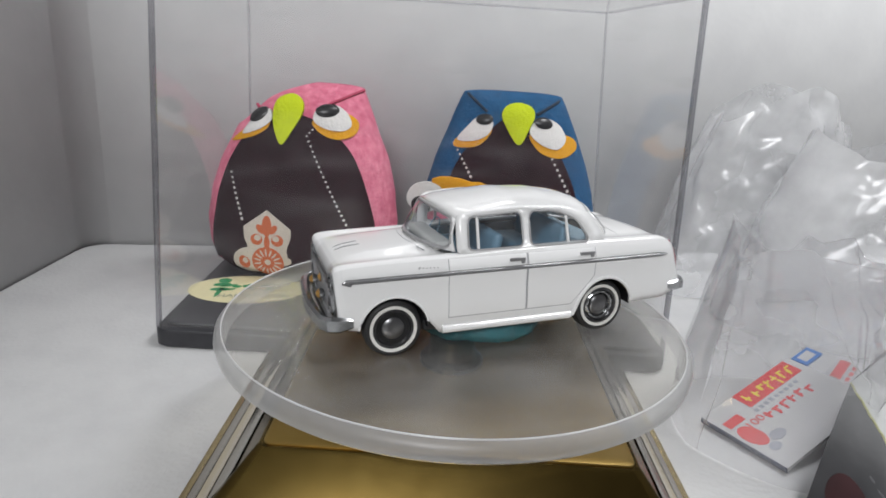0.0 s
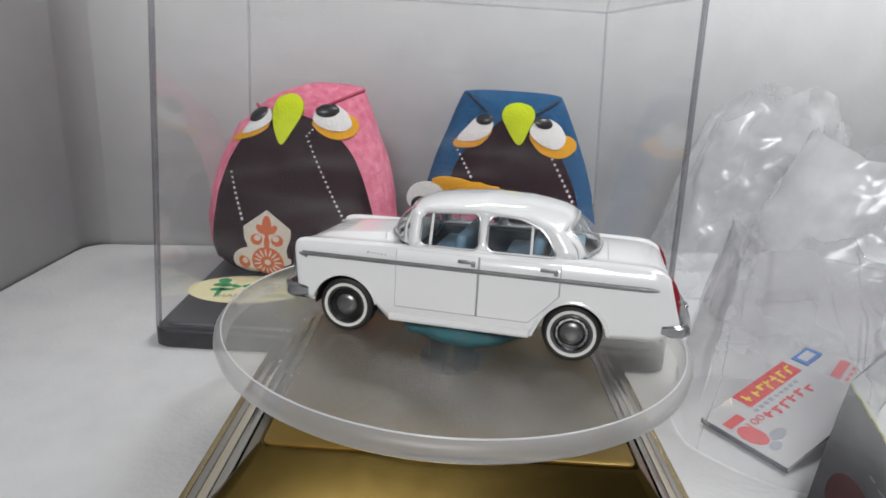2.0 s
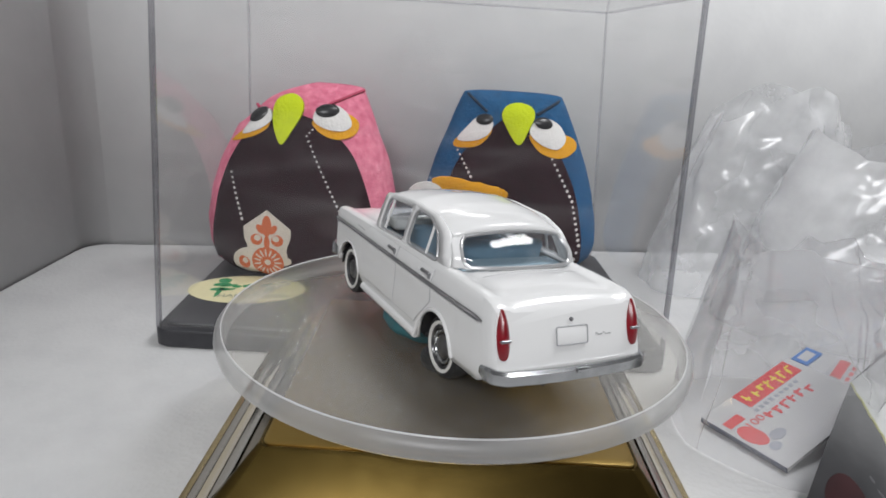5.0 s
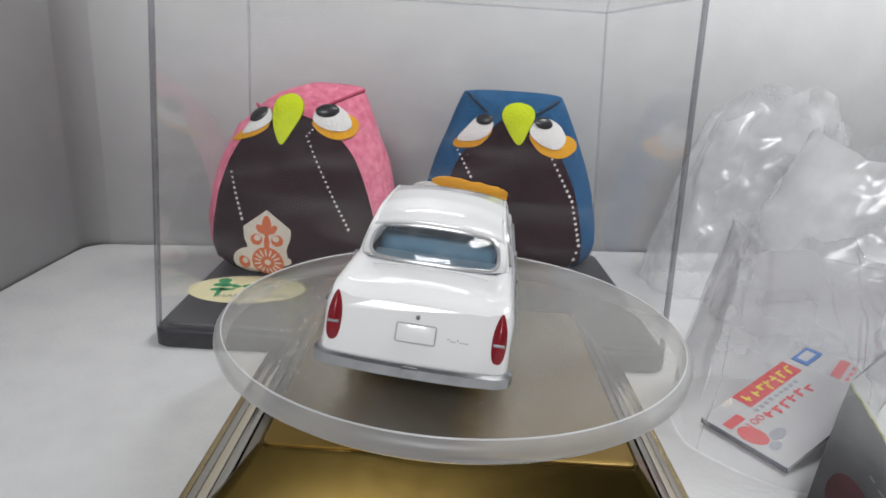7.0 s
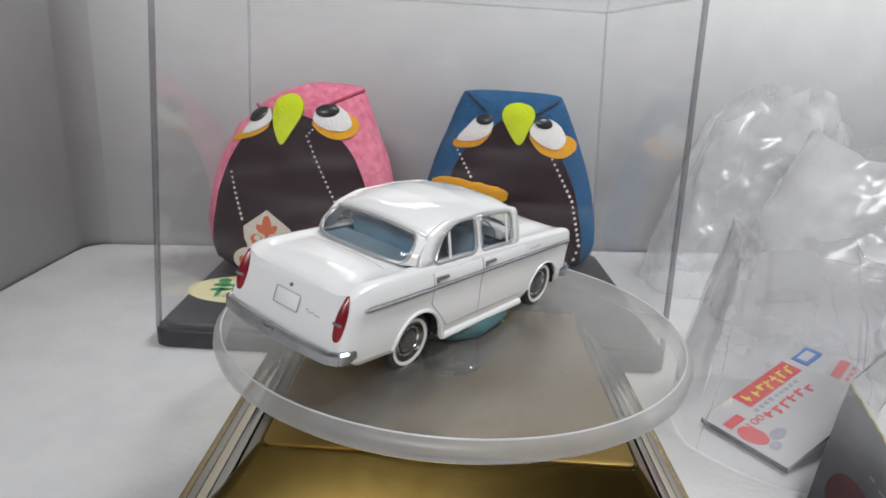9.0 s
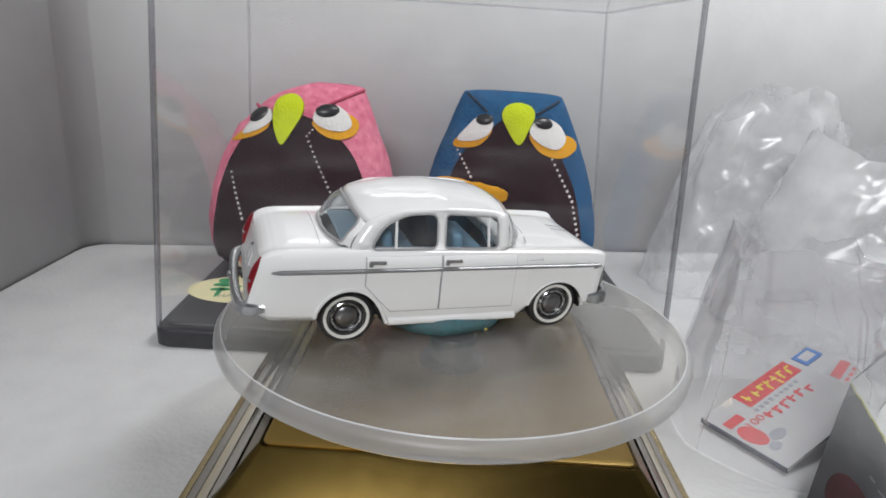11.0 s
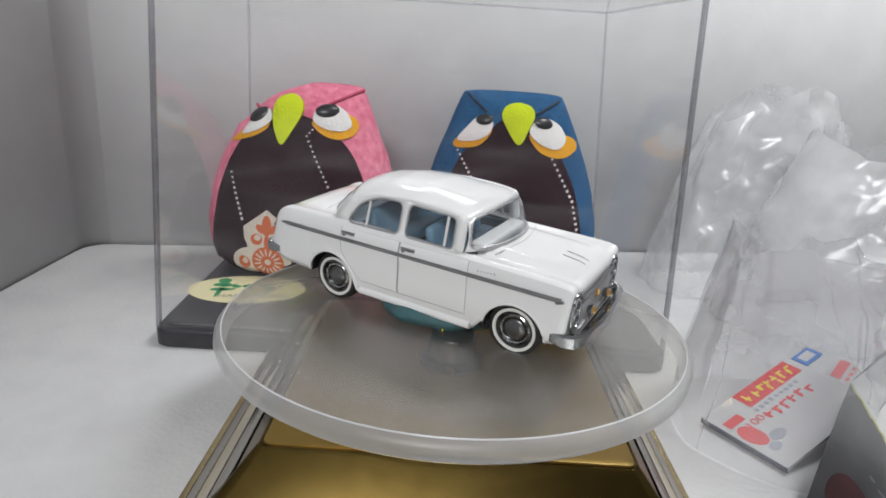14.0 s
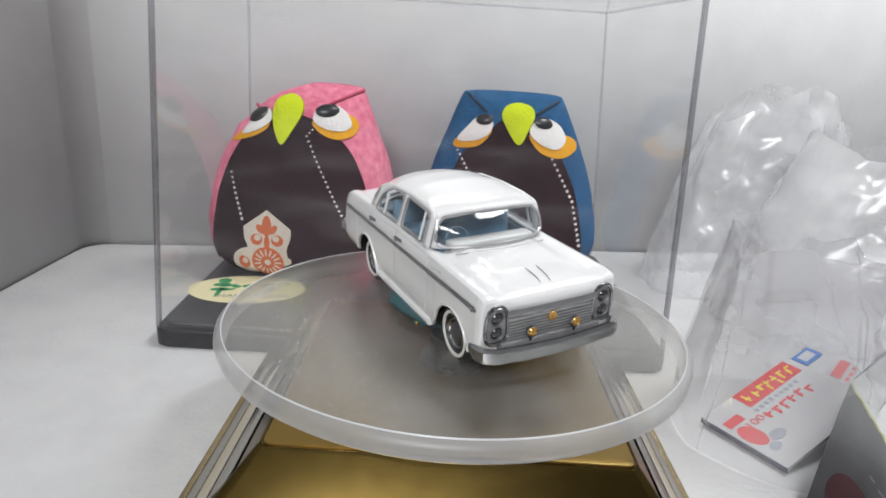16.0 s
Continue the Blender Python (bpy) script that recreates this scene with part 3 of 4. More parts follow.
def build_car():
    car = root("toy_car", 0, 0, 0, "white enamel die-cast toy saloon car with chrome trim", "toy car")
    xs = station_list()
    secs = [section(x) for x in xs]
    bm = bmesh.new()
    rows = []
    for x, sec in zip(xs, secs):
        full = [(y, z) for y, z in sec] + [(-y, z) for y, z in sec[-2::-1]]
        rows.append([bm.verts.new((lean(x, z), y, z)) for y, z in full])
    m = len(rows[0])
    for i in range(len(rows) - 1):
        xm = (xs[i] + xs[i + 1]) / 2
        for j in range(m - 1):
            ym = (rows[i][j].co.y + rows[i][j + 1].co.y) / 2
            zm = (rows[i][j].co.z + rows[i][j + 1].co.z) / 2
            front_lip, rear_lip = -12.9 + 5.0 * (abs(ym) / 11.35) ** 2.6, 22.9 - 3.6 * (abs(ym) / 11.0) ** 2.6
            if front_lip < xm < rear_lip and abs(ym) < 10.4 and zm > 11:
                continue
            bm.faces.new((rows[i][j], rows[i + 1][j], rows[i + 1][j + 1], rows[i][j + 1]))
    bm.faces.new(rows[0])
    bm.faces.new(rows[-1])
    thick(part("body", bm, PAINT, car, "glossy white lower body", angle=28), 0.5)
    # roof and window surrounds
    thick(part("roof", sheet(lambda u, v: roof_point(u, 2 * v - 1), 30, 30), PAINT, car, "white domed roof"), 0.5)
    for sgn in (1, -1):
        bm = bmesh.new()
        loops = []
        for outline in (HOUSE, FRONT_WINDOW, REAR_WINDOW):
            vs = [bm.verts.new((x, z, 0)) for x, z in outline]
            loops += [bm.edges.new((vs[i], vs[(i + 1) % len(vs)])) for i in range(len(vs))]
        bmesh.ops.triangle_fill(bm, use_beauty=True, use_dissolve=False, edges=loops)
        for v in bm.verts:
            x, z = v.co.x, v.co.y
            tuck = 0.0 if x < 12 else 0.05 * (x - 12)
            v.co = (x, sgn * (house_y(z) - tuck), z)
        ob = part("window_surround", bm, PAINT, car, "white pillars round the side windows")
        thick(ob, 0.6, 0.0)
        for name, outline in (("front_side_window", FRONT_WINDOW), ("rear_side_window", REAR_WINDOW)):
            bm = bmesh.new()
            bm.faces.new([bm.verts.new((x, sgn * (house_y(z) - 0.15), z)) for x, z in outline])
            pane = part(name, bm, CARGLASS, car, "clear plastic side window")
            pane.visible_shadow = False
            part("window_frame", tube([(x, sgn * (house_y(z) + 0.22), z) for x, z in outline], 0.2, True), FRAME, pane, "thin chrome window frame")
        qx = -4.5
        part("quarter_light_bar", tube([(qx, sgn * (house_y(12.6) + 0.1), 12.6), (qx + 0.1, sgn * (house_y(17.9) + 0.1), 17.9)], 0.26), PAINT, car, "white quarter light bar")
        qx = 12.3
        part("quarter_light_bar", tube([(qx, sgn * (house_y(12.6) + 0.1), 12.6), (qx - 0.1, sgn * (house_y(17.3) + 0.1), 17.3)], 0.26), PAINT, car, "white quarter light bar")
        # doors with seams and handles
        rear_cut = lambda z: 17.3 if z > 6.4 else 17.3 - (6.4 - z) * 0.95
        part("door_seam", side_patch(-10.1, 4.25, 1.28, 11.6, 0.05, sgn=sgn), SEAM, car, "narrow door seam, its shade put in as grey")
        part("door_seam", side_patch(4.0, 17.5, 1.28, 11.6, 0.05, cut=lambda z: rear_cut(z) + 0.2, sgn=sgn), SEAM, car, "narrow door seam, its shade put in as grey")
        d1 = part("front_door", side_patch(-10.0, 4.0, 1.4, 11.55, 0.11, sgn=sgn), PAINT, car, "white front door")
        d2 = part("rear_door", side_patch(4.25, 17.3, 1.4, 11.55, 0.11, cut=rear_cut, sgn=sgn), PAINT, car, "white rear door")
        for d, hx in ((d1, 2.1), (d2, 15.5)):
            y = sgn * (side_y(hx, 10.65) + 0.4)
            bm = box(hx, y, 10.65, 2.9, 0.45, 0.55, 0.15, 2)
            box(hx + 1.1, y - sgn * 0.1, 10.35, 0.7, 0.4, 1.0, 0.12, 1, bm)
            part("door_handle", bm, SILVER, d, "silver door handle")

        def strip(u, v):
            x = -26.9 + u * 59.5
            taper = min(1.0, (1 - u) * 30 + 0.3)
            z = 9.2 + (v - 0.5) * 0.78 * taper
            bulge = 0.32 if 0.2 < v < 0.8 else 0.02
            return (lean(x, z), sgn * (side_y(x, z) + 0.1 + bulge), z)
        part("trim_strip", sheet(strip, 80, 6), SILVER, car, "silver trim strip along the side")
        tip = box(-26.8, sgn * (side_y(-27, 9.1) + 0.2), 8.9, 1.6, 0.3, 0.5, 0.14, 1, turn=(0, 20, 0))
        part("trim_tip", tip, SILVER, car, "silver tip of the trim strip")
        # script badge on the wing, unreadable: short bars
        bm = None
        for k in range(6):
            x = -15.0 + k * 0.62
            bm = box(x, sgn * (side_y(x, 10.4) + 0.06), 10.45 - 0.03 * k, 0.26, 0.06, 0.42 if k == 0 else 0.2, 0.0, bm=bm, turn=(0, 25, 0))
        part("wing_badge", bm, PLATERIM, car, "small grey script badge")
        # arch lips
        for cx, r, a0, a1 in ((-19.2, 5.85, 12, 172), (19.85, 5.65, 8, 150)):
            pts = []
            for k in range(25):
                a = radians(a0 + (a1 - a0) * k / 24)
                x, z = cx + r * math.cos(a), r * math.sin(a) + 0.15
                pts.append((x, sgn * (side_y(x, z) + 0.0), z))
            if cx > 0:
                pts += [(cx - 5.4, pts[-1][1], 2.2), (cx - 6.6, pts[-1][1] - sgn * 0.1, -0.6)]
            part("arch_lip", tube(pts, 0.34 if cx > 0 else 0.2, n=8), PAINT, car, "raised white wheel arch lip")
            well = sheet(lambda u, v: (cx + 5.7 * math.cos(math.pi * u), sgn * (12.3 - 5.5 * v), 5.6 * math.sin(math.pi * u)), 24, 2)
            part("wheel_well", well, BLACK, car, "black wheel well")
        sill = tube([(x, sgn * (side_y(x, -0.6) + 0.15), -0.55) for x in np.linspace(-11.0, 13.0, 13)], 0.75, n=10)
        part("sill", sill, PAINT, car, "rounded white sill")
    # screens
    for name, fn, w in (("windscreen", screen_point, 0.975), ("rear_screen", rear_point, 0.89)):
        def inset(u, v):
            # the glass has rounded corners and stops short of the pillars
            q = w * v * (1 - 0.10 * abs(2 * u - 1) ** 4)
            return Vector(fn(0.05 + 0.92 * u, q))
        pane = part(name, sheet(lambda u, v: inset(u, 2 * v - 1), 12, 32), CARGLASS, car, "clear wraparound screen")
        pane.visible_shadow = False
        part("screen_frame", tube(border(inset), 0.32, True, 8), FRAME, pane, "thin chrome screen frame")
        for s in (1, -1):
            pillar = sheet(lambda u, v: Vector(fn(u, s)).lerp(Vector(fn(0.05 + 0.92 * u, s * w * (1 - 0.10 * abs(2 * u - 1) ** 4))), v), 12, 4)
            thick(part("screen_pillar", pillar, PAINT, car, "white pillar beside the screen"), 0.4, 0.0)
        for u0, u1 in ((0.0, 0.05), (0.97, 1.0)):
            edge = sheet(lambda u, v: Vector(fn(u0 + (u1 - u0) * u, (2 * v - 1) * w)), 2, 24)
            thick(part("screen_rail", edge, PAINT, car, "white rail along the screen"), 0.4, 0.0)
    # underside and cabin
    bm = box(0, 0, -0.2, 28, 22.4, 1.8, 0.3, 1)
    box(1, 0, 2.0, 57, 14.5, 3.2, 0.5, 1, bm)
    box(-28.2, 0, 0.8, 2.2, 21, 1.6, 0.3, 1, bm)
    box(30, 0, 1.6, 7, 20, 1.6, 0.3, 1, bm)
    part("chassis", bm, BLACK, car, "black plastic chassis")
    part("exhaust_tip", lathe([(0.4, 32), (0.4, 36.4), (0.28, 36.4), (0.28, 34)], 12, "x", (0, -4.6, 1.1)), BLACK, car, "black exhaust tip")
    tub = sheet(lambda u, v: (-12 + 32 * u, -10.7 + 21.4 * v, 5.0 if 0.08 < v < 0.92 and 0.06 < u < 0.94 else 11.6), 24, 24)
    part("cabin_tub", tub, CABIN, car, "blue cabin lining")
    for x, tall in ((-1.5, 14.4), (11.5, 15.0)):
        bm = box(x - 2.2, 0, 9.0, 5.2, 19.0, 2.6, 0.9, 3)
        box(x + 1.4, 0, (tall + 9) / 2 - 0.6, 1.9, 19.0, tall - 8, 0.9, 3, bm, turn=(0, 9, 0))
        part("seat", bm, SEAT, car, "pale blue bench seat")
    part("parcel_shelf", box(17.8, 0, 12.0, 5.5, 19.5, 0.5, 0.2, 1), SHELF, car, "pale blue parcel shelf")
    part("dashboard", box(-9.4, 0, 12.2, 3.4, 17.0, 2.2, 0.7, 3), CREAM, car, "white dashboard")
    wheel = tube([(-6.8 + 0.9 * math.sin(a), 5.2 + 2.3 * math.cos(a), 12.5 + 2.0 * math.sin(a)) for a in np.linspace(0, 2 * math.pi, 25)[:-1]], 0.13, True)
    part("steering_wheel", wheel, SEAT, car, "thin pale blue steering wheel")
    part("mirror", box(-8.6, 0, 18.0, 0.5, 3.2, 0.9, 0.2, 2), SILVER, car, "small rear-view mirror")
    # nose
    nose_x = lean(-28.4, 6.0)
    part("grille_panel", box(nose_x + 0.1, 0, 5.6, 0.8, 16.0, 6.0, 0.2, 1), GRILLE, car, "grey grille backing")
    for k in range(8):
        part("grille_bar", box(nose_x - 0.42, 0, 3.3 + k * 0.53, 0.5, 16.2, 0.27, 0.08, 1), GRILLEBAR, car, "thin chrome grille bar")
    part("valance", box(nose_x - 0.2, 0, 2.85, 1.8, 19.0, 1.5, 0.3, 2), GRILLE, car, "grey valance behind the bumper")
    dip = lambda y: 0.45 * (1 - abs(y) / 8.6)
    part("grille_frame", sheet(lambda u, v: (nose_x - 0.75 - 0.2 * math.sin(math.pi * v), 17.2 * (u - 0.5), 9.0 - dip(17.2 * (u - 0.5)) - 1.3 * v), 16, 6), MOULDING, car, "wide grey moulding over the grille")
    part("badge", lathe([(0.0, -0.45), (0.35, -0.4), (0.4, -0.25), (0.75, -0.2), (0.85, 0.0)], 12, "x", (nose_x - 0.7, 0, 6.4)), AMBER, car, "small gilt badge")
    for s in (1, -1):
        lamp = new("fog_lamp")
        lamp.parent = car
        lamp.location = ((nose_x - 1.3) * MM, s * 4.2 * MM, 4.85 * MM)
        part("shell", lathe([(0.0, 0.9), (0.62, 0.75), (0.95, 0.2), (1.0, -0.2), (0.86, -0.25)], 20, "x"), CHROME, lamp, "chrome lamp shell")
        part("lens", lathe([(0.0, -0.85), (0.5, -0.66), (0.86, -0.2), (0.86, 0.0)], 20, "x"), AMBER, lamp, "amber lens")
        part("bracket", box(0.3, 0, -1.2, 0.4, 0.5, 1.2, 0.1, 1), CHROME, lamp)
        # stacked headlamps in an arched chrome surround
        unit = new("headlamp_unit")
        unit.parent = car
        unit.location = ((nose_x - 0.15) * MM, s * 10.1 * MM, 6.6 * MM)
        out = oval(0, 0, 1.75, 3.1, power=3.0, point=-0.22, n=28)
        bm = bmesh.new()
        bm.faces.new([bm.verts.new((-0.12, y, z)) for y, z in out])
        part("backing", bm, GRILLE, unit, "grey lamp backing")
        part("surround", tube([(-0.2, y, z) for y, z in out], 0.32, True, 8), CHROME, unit, "arched chrome surround")
        for z in (1.25, -1.25):
            part("headlamp", lathe([(0.0, -0.75), (0.6, -0.62), (0.98, -0.3), (1.08, 0.05)], 20, "x", (-0.05, 0, z)), LAMPGLASS, unit, "dark glassy headlamp")
            part("lamp_ring", lathe([(1.05, -0.3), (1.15, -0.45), (1.22, -0.3), (1.22, 0.0)], 20, "x", (-0.05, 0, z), closed=True), GRILLE, unit, "chrome lamp ring")
    def bumper(pts, z, tall, name):
        b2 = bmesh.new()
        rings = []
        prof = [(-0.5, -0.4), (-0.1, -0.6), (0.35, -0.56), (0.68, -0.34), (0.8, 0.0), (0.68, 0.34), (0.35, 0.56), (-0.1, 0.6), (-0.5, 0.4)]
        for i, p in enumerate(pts):
            a, b = Vector(pts[max(0, i - 1)]), Vector(pts[min(len(pts) - 1, i + 1)])
            d = (b - a).normalized()
            nrm = Vector((d.y, -d.x))
            end = 0.6 if i in (0, len(pts) - 1) else 1.0
            rings.append([b2.verts.new((p[0] + nrm.x * o * 1.2 * end, p[1] + nrm.y * o * 1.2 * end, z + h * tall * end)) for o, h in prof])
        for a, b in zip(rings, rings[1:]):
            for k in range(len(prof)):
                b2.faces.new((a[k], a[(k + 1) % len(prof)], b[(k + 1) % len(prof)], b[k]))
        b2.faces.new(rings[0])
        b2.faces.new(rings[-1])
        return part(name, b2, CHROME, car, "chrome wraparound bumper")
    half = [(-25.9, 12.9), (-28.2, 13.0), (-29.6, 12.5), (-30.5, 11.1), (-31.1, 7), (-31.4, 3), (-31.5, 0)]
    bumper([(x, -y) for x, y in half] + [(x, y) for x, y in half[-2::-1]], 2.3, 2.2, "front_bumper")
    half = [(33.4, 12.8), (35.2, 12.9), (36.4, 12.5), (37.2, 11.3), (37.7, 7), (37.9, 3), (37.9, 0)]
    bumper([(x, y) for x, y in half] + [(x, -y) for x, y in half[-2::-1]], 2.95, 1.7, "rear_bumper")
    part("plate_lamp", box(38.5, 0, 3.6, 0.6, 2.2, 0.7, 0.2, 2), CHROME, car, "small chrome lamp on the bumper")
    # tail
    for s in (1, -1):
        light = new("tail_light")
        light.parent = car
        light.location = (lean(34.7, 8.6) * MM, s * 11.1 * MM, 8.15 * MM)
        light.rotation_euler = (0, radians(-16.5), 0)
        out = oval(0, -0.1, 0.9, 3.35, power=2.6, point=-0.15, n=28)
        out = [(y * (1 - 0.55 * max(0, z / 3.3) ** 1.6), z) for y, z in out]
        bm = lens_patch(out, 0.25, lambda a, b, l: Vector((l, a, b)), 4, puff=0.75)
        part("lens", bm, RED, light, "red tail lens")
        part("band", box(0.8, 0, -0.9, 0.5, 1.55, 0.42, 0.1, 1), SILVER, light, "pale band across the lens")
    tx = lambda z: lean(34.7, z)
    plate = box(0, 0, 0, 0.5, 5.2, 2.4, 0.18, 2)
    bmesh.ops.transform(plate, matrix=pose(tx(7.2) + 0.05, 0, 7.2, 0, -16.5, 0), verts=plate.verts)
    part("blank_plate", plate, PAINT, car, "blank white number plate")
    ringpts = [(0.28, y, z) for y, z in rounded([(-2.65, -1.25), (-2.65, 1.25), (2.65, 1.25), (2.65, -1.25)], 0.3)]
    bm = tube(ringpts, 0.1, True, 5)
    bmesh.ops.transform(bm, matrix=pose(tx(7.2), 0, 7.2, 0, -16.5, 0), verts=bm.verts)
    part("plate_rim", bm, SEAM, car, "grey outline of the plate")
    part("boot_lock", lathe([(0.0, 0.45), (0.28, 0.3), (0.3, 0.0)], 10, "x", (tx(9.3), 0, 9.3)), GREYPRINT, car, "small dark boot lock")
    bm = None
    for k in range(7):
        bm = box(tx(7.0) + 0.1, -5.0 - k * -0.0 + 9.6 + k * 0.42 - 0.2, 6.9 + (0.25 if k in (0, 3) else 0), 0.1, 0.26, 0.14, 0, bm=bm)
    part("boot_badge", bm, FAINTPRINT, car, "small grey script badge")
    for s in (-0.9, 0.9):
        pts = [(x, s * (1 + 0.25 * (x + 27) / 5), key(x, Z_CEN) + 0.02 + 0.1 * math.sin((x + 28) / 6 * math.pi)) for x in np.linspace(-26.6, -22.4, 9)]
        part("bonnet_mark", tube(pts, 0.1, n=5), PLATERIM, car, "fine silver line on the bonnet")
    part("bonnet_seam", tube([(-14.6 + 1.2 * (y / 8) ** 2, y, key(-14.6, Z_CEN) - 0.02 - 0.9 * max(0, abs(y) / 10 - 0.45) ** 1.2) for y in np.linspace(-9, 9, 19)], 0.1, n=5), SEAM, car, "narrow seam behind the bonnet")
    # boot lid seam
    def deck_z(x, y):
        zs, zc = key(x, Z_SH), key(x, Z_CEN)
        f = abs(y) / (side_y(x, zs) - 1.7) * 0.93
        return zs + 0.05 + (zc - zs - 0.05) * max(0.0, 1 - (f / 0.9) ** 2.2)
    part("boot_seam", tube([(24.4, y, deck_z(24.4, y)) for y in np.linspace(-8.5, 8.5, 19)], 0.06, n=5), SEAM, car, "narrow seam before the boot lid")
    for x in (-19.2, 19.85):
        for s in (1, -1):
            build_wheel(car, x, s)
    return car


# ---- display case ----
def build_case():
    case = root("display_case", -10.3, 80, FLOOR_Z, "clear acrylic display case on a black plastic base", "display case")
    m = pose(0, 0, 0, 0, 0, 1.2)

    def slab(hx, hy, z0, z1, r):
        bm = bmesh.new()
        rings = []
        for z, g in ((z0, -0.6), (z0 + 0.6, 0), (z1 - 0.8, 0), (z1 - 0.2, -0.3), (z1, -1.0)):
            ring = []
            for sx, sy, a0 in ((1, 1, 0), (-1, 1, 90), (-1, -1, 180), (1, -1, 270)):
                for k in range(6):
                    a = radians(a0 + 18 * k)
                    ring.append(bm.verts.new((sx * (hx + g - r) + r * math.cos(a), sy * (hy + g - r) + r * math.sin(a), z)))
            rings.append(ring)
        n = len(rings[0])
        for a, b in zip(rings, rings[1:]):
            for k in range(n):
                bm.faces.new((a[k], a[(k + 1) % n], b[(k + 1) % n], b[k]))
        bm.faces.new(rings[0])
        bm.faces.new(rings[-1])
        return bm
    bm = slab(68.3, 43.6, 0, 5.2, 4)
    bm2 = slab(66.2, 41.2, 5.1, 6.4, 3)
    bm = join(bm, bm2)
    bmesh.ops.transform(bm, matrix=m, verts=bm.verts)
    base = part("base", bm, BASEBLACK, case, "black plastic base with rounded corners")
    # cover, a little narrower at the top
    zb, zt = 5.4, 94.5
    low = [(-66.8, -42.2), (66.6, -42.2), (66.6, 42.2), (-66.8, 42.2)]
    top = [(-62.6, -40.6), (62.4, -40.6), (60.0, 40.6), (-64.5, 40.6)]
    for name, a, b in (("front_panel", 0, 1), ("side_panel", 1, 2), ("back_panel", 2, 3), ("side_panel", 3, 0)):
        pts = [Vector((*low[a], zb)), Vector((*low[b], zb)), Vector((*top[b], zt)), Vector((*top[a], zt))]
        pts = [m @ p for p in pts]
        bm = sheet(lambda u, v: pts[0].lerp(pts[1], u).lerp(pts[3].lerp(pts[2], u), v), 6, 6)
        ob = part(name, bm, ACRYLIC, case, "clear acrylic panel")
        ob.visible_shadow = False
    pts = [m @ Vector((x, y, zt)) for x, y in top]
    ob = part("top_panel", sheet(lambda u, v: pts[0].lerp(pts[1], u).lerp(pts[3].lerp(pts[2], u), v), 6, 6), ACRYLIC, case, "clear acrylic top")
    ob.visible_shadow = False
    for k in range(4):
        a, b = m @ Vector((*low[k], zb)), m @ Vector((*top[k], zt))
        ob = part("corner_edge", tube([a.lerp(b, t / 8) for t in range(9)], 0.75 if k < 2 else 0.5, n=10), ACRYLICRIB if k < 2 else ACRYLICEDGE, case, "thick moulded corner edge")
        ob.visible_shadow = False
        a, b = pts[k], pts[(k + 1) % 4]
        ob = part("top_edge", tube([a.lerp(b, t / 8) for t in range(9)], 0.45, n=10), ACRYLICEDGE, case, "thick moulded top edge")
        ob.visible_shadow = False
    # oval label on the base
    label = root("oval_label", -61.3, 63.2, FLOOR_Z + 6.45, "cream oval paper label with green writing on the case base", "label")
    on = lambda x, z, l: Vector((x, z, max(l, 0.0) + 0.02))
    turn = 8.0
    part("paper", lens_patch(oval(0, 0, 17.2, 11.0, turn), 0.08, on, 3), LABELPAPER, label, "cream oval paper")
    bm = None
    for cx, cz, rx, rz, t in ((-8.6, 5.4, 2.0, 1.9, 0), (-8.4, 2.2, 2.6, 1.3, 12), (-6.2, 1.6, 2.6, 0.8, 18), (-8.0, -1.6, 2.6, 1.2, 10), (-5.6, -1.6, 2.4, 0.7, 18), (-7.4, -4.0, 0.7, 3.6, -8),
                              (-3.6, 1.2, 1.4, 0.9, 10), (-1.2, 2.0, 1.0, 1.0, 0), (-0.2, 3.4, 1.2, 0.6, 40), (0.6, 0.6, 1.2, 0.6, -30), (4.6, 3.6, 2.2, 0.6, 30), (6.2, 1.2, 0.6, 2.6, -14)):
        bm = lens_patch(oval(cx, cz, rx, rz, t + turn, n=16), 0.16, on, 2, bm=bm)
    part("handwriting", bm, GREENPRINT, label, "green brushed writing")
    bm = lettering("HAND MADE", 3.4)
    bmesh.ops.transform(bm, matrix=pose(3.0, -5.4, 0.2, 0, 0, turn), verts=bm.verts)
    part("lettering", bm, GREYGREEN, label, "small grey-green lettering", smooth=False)


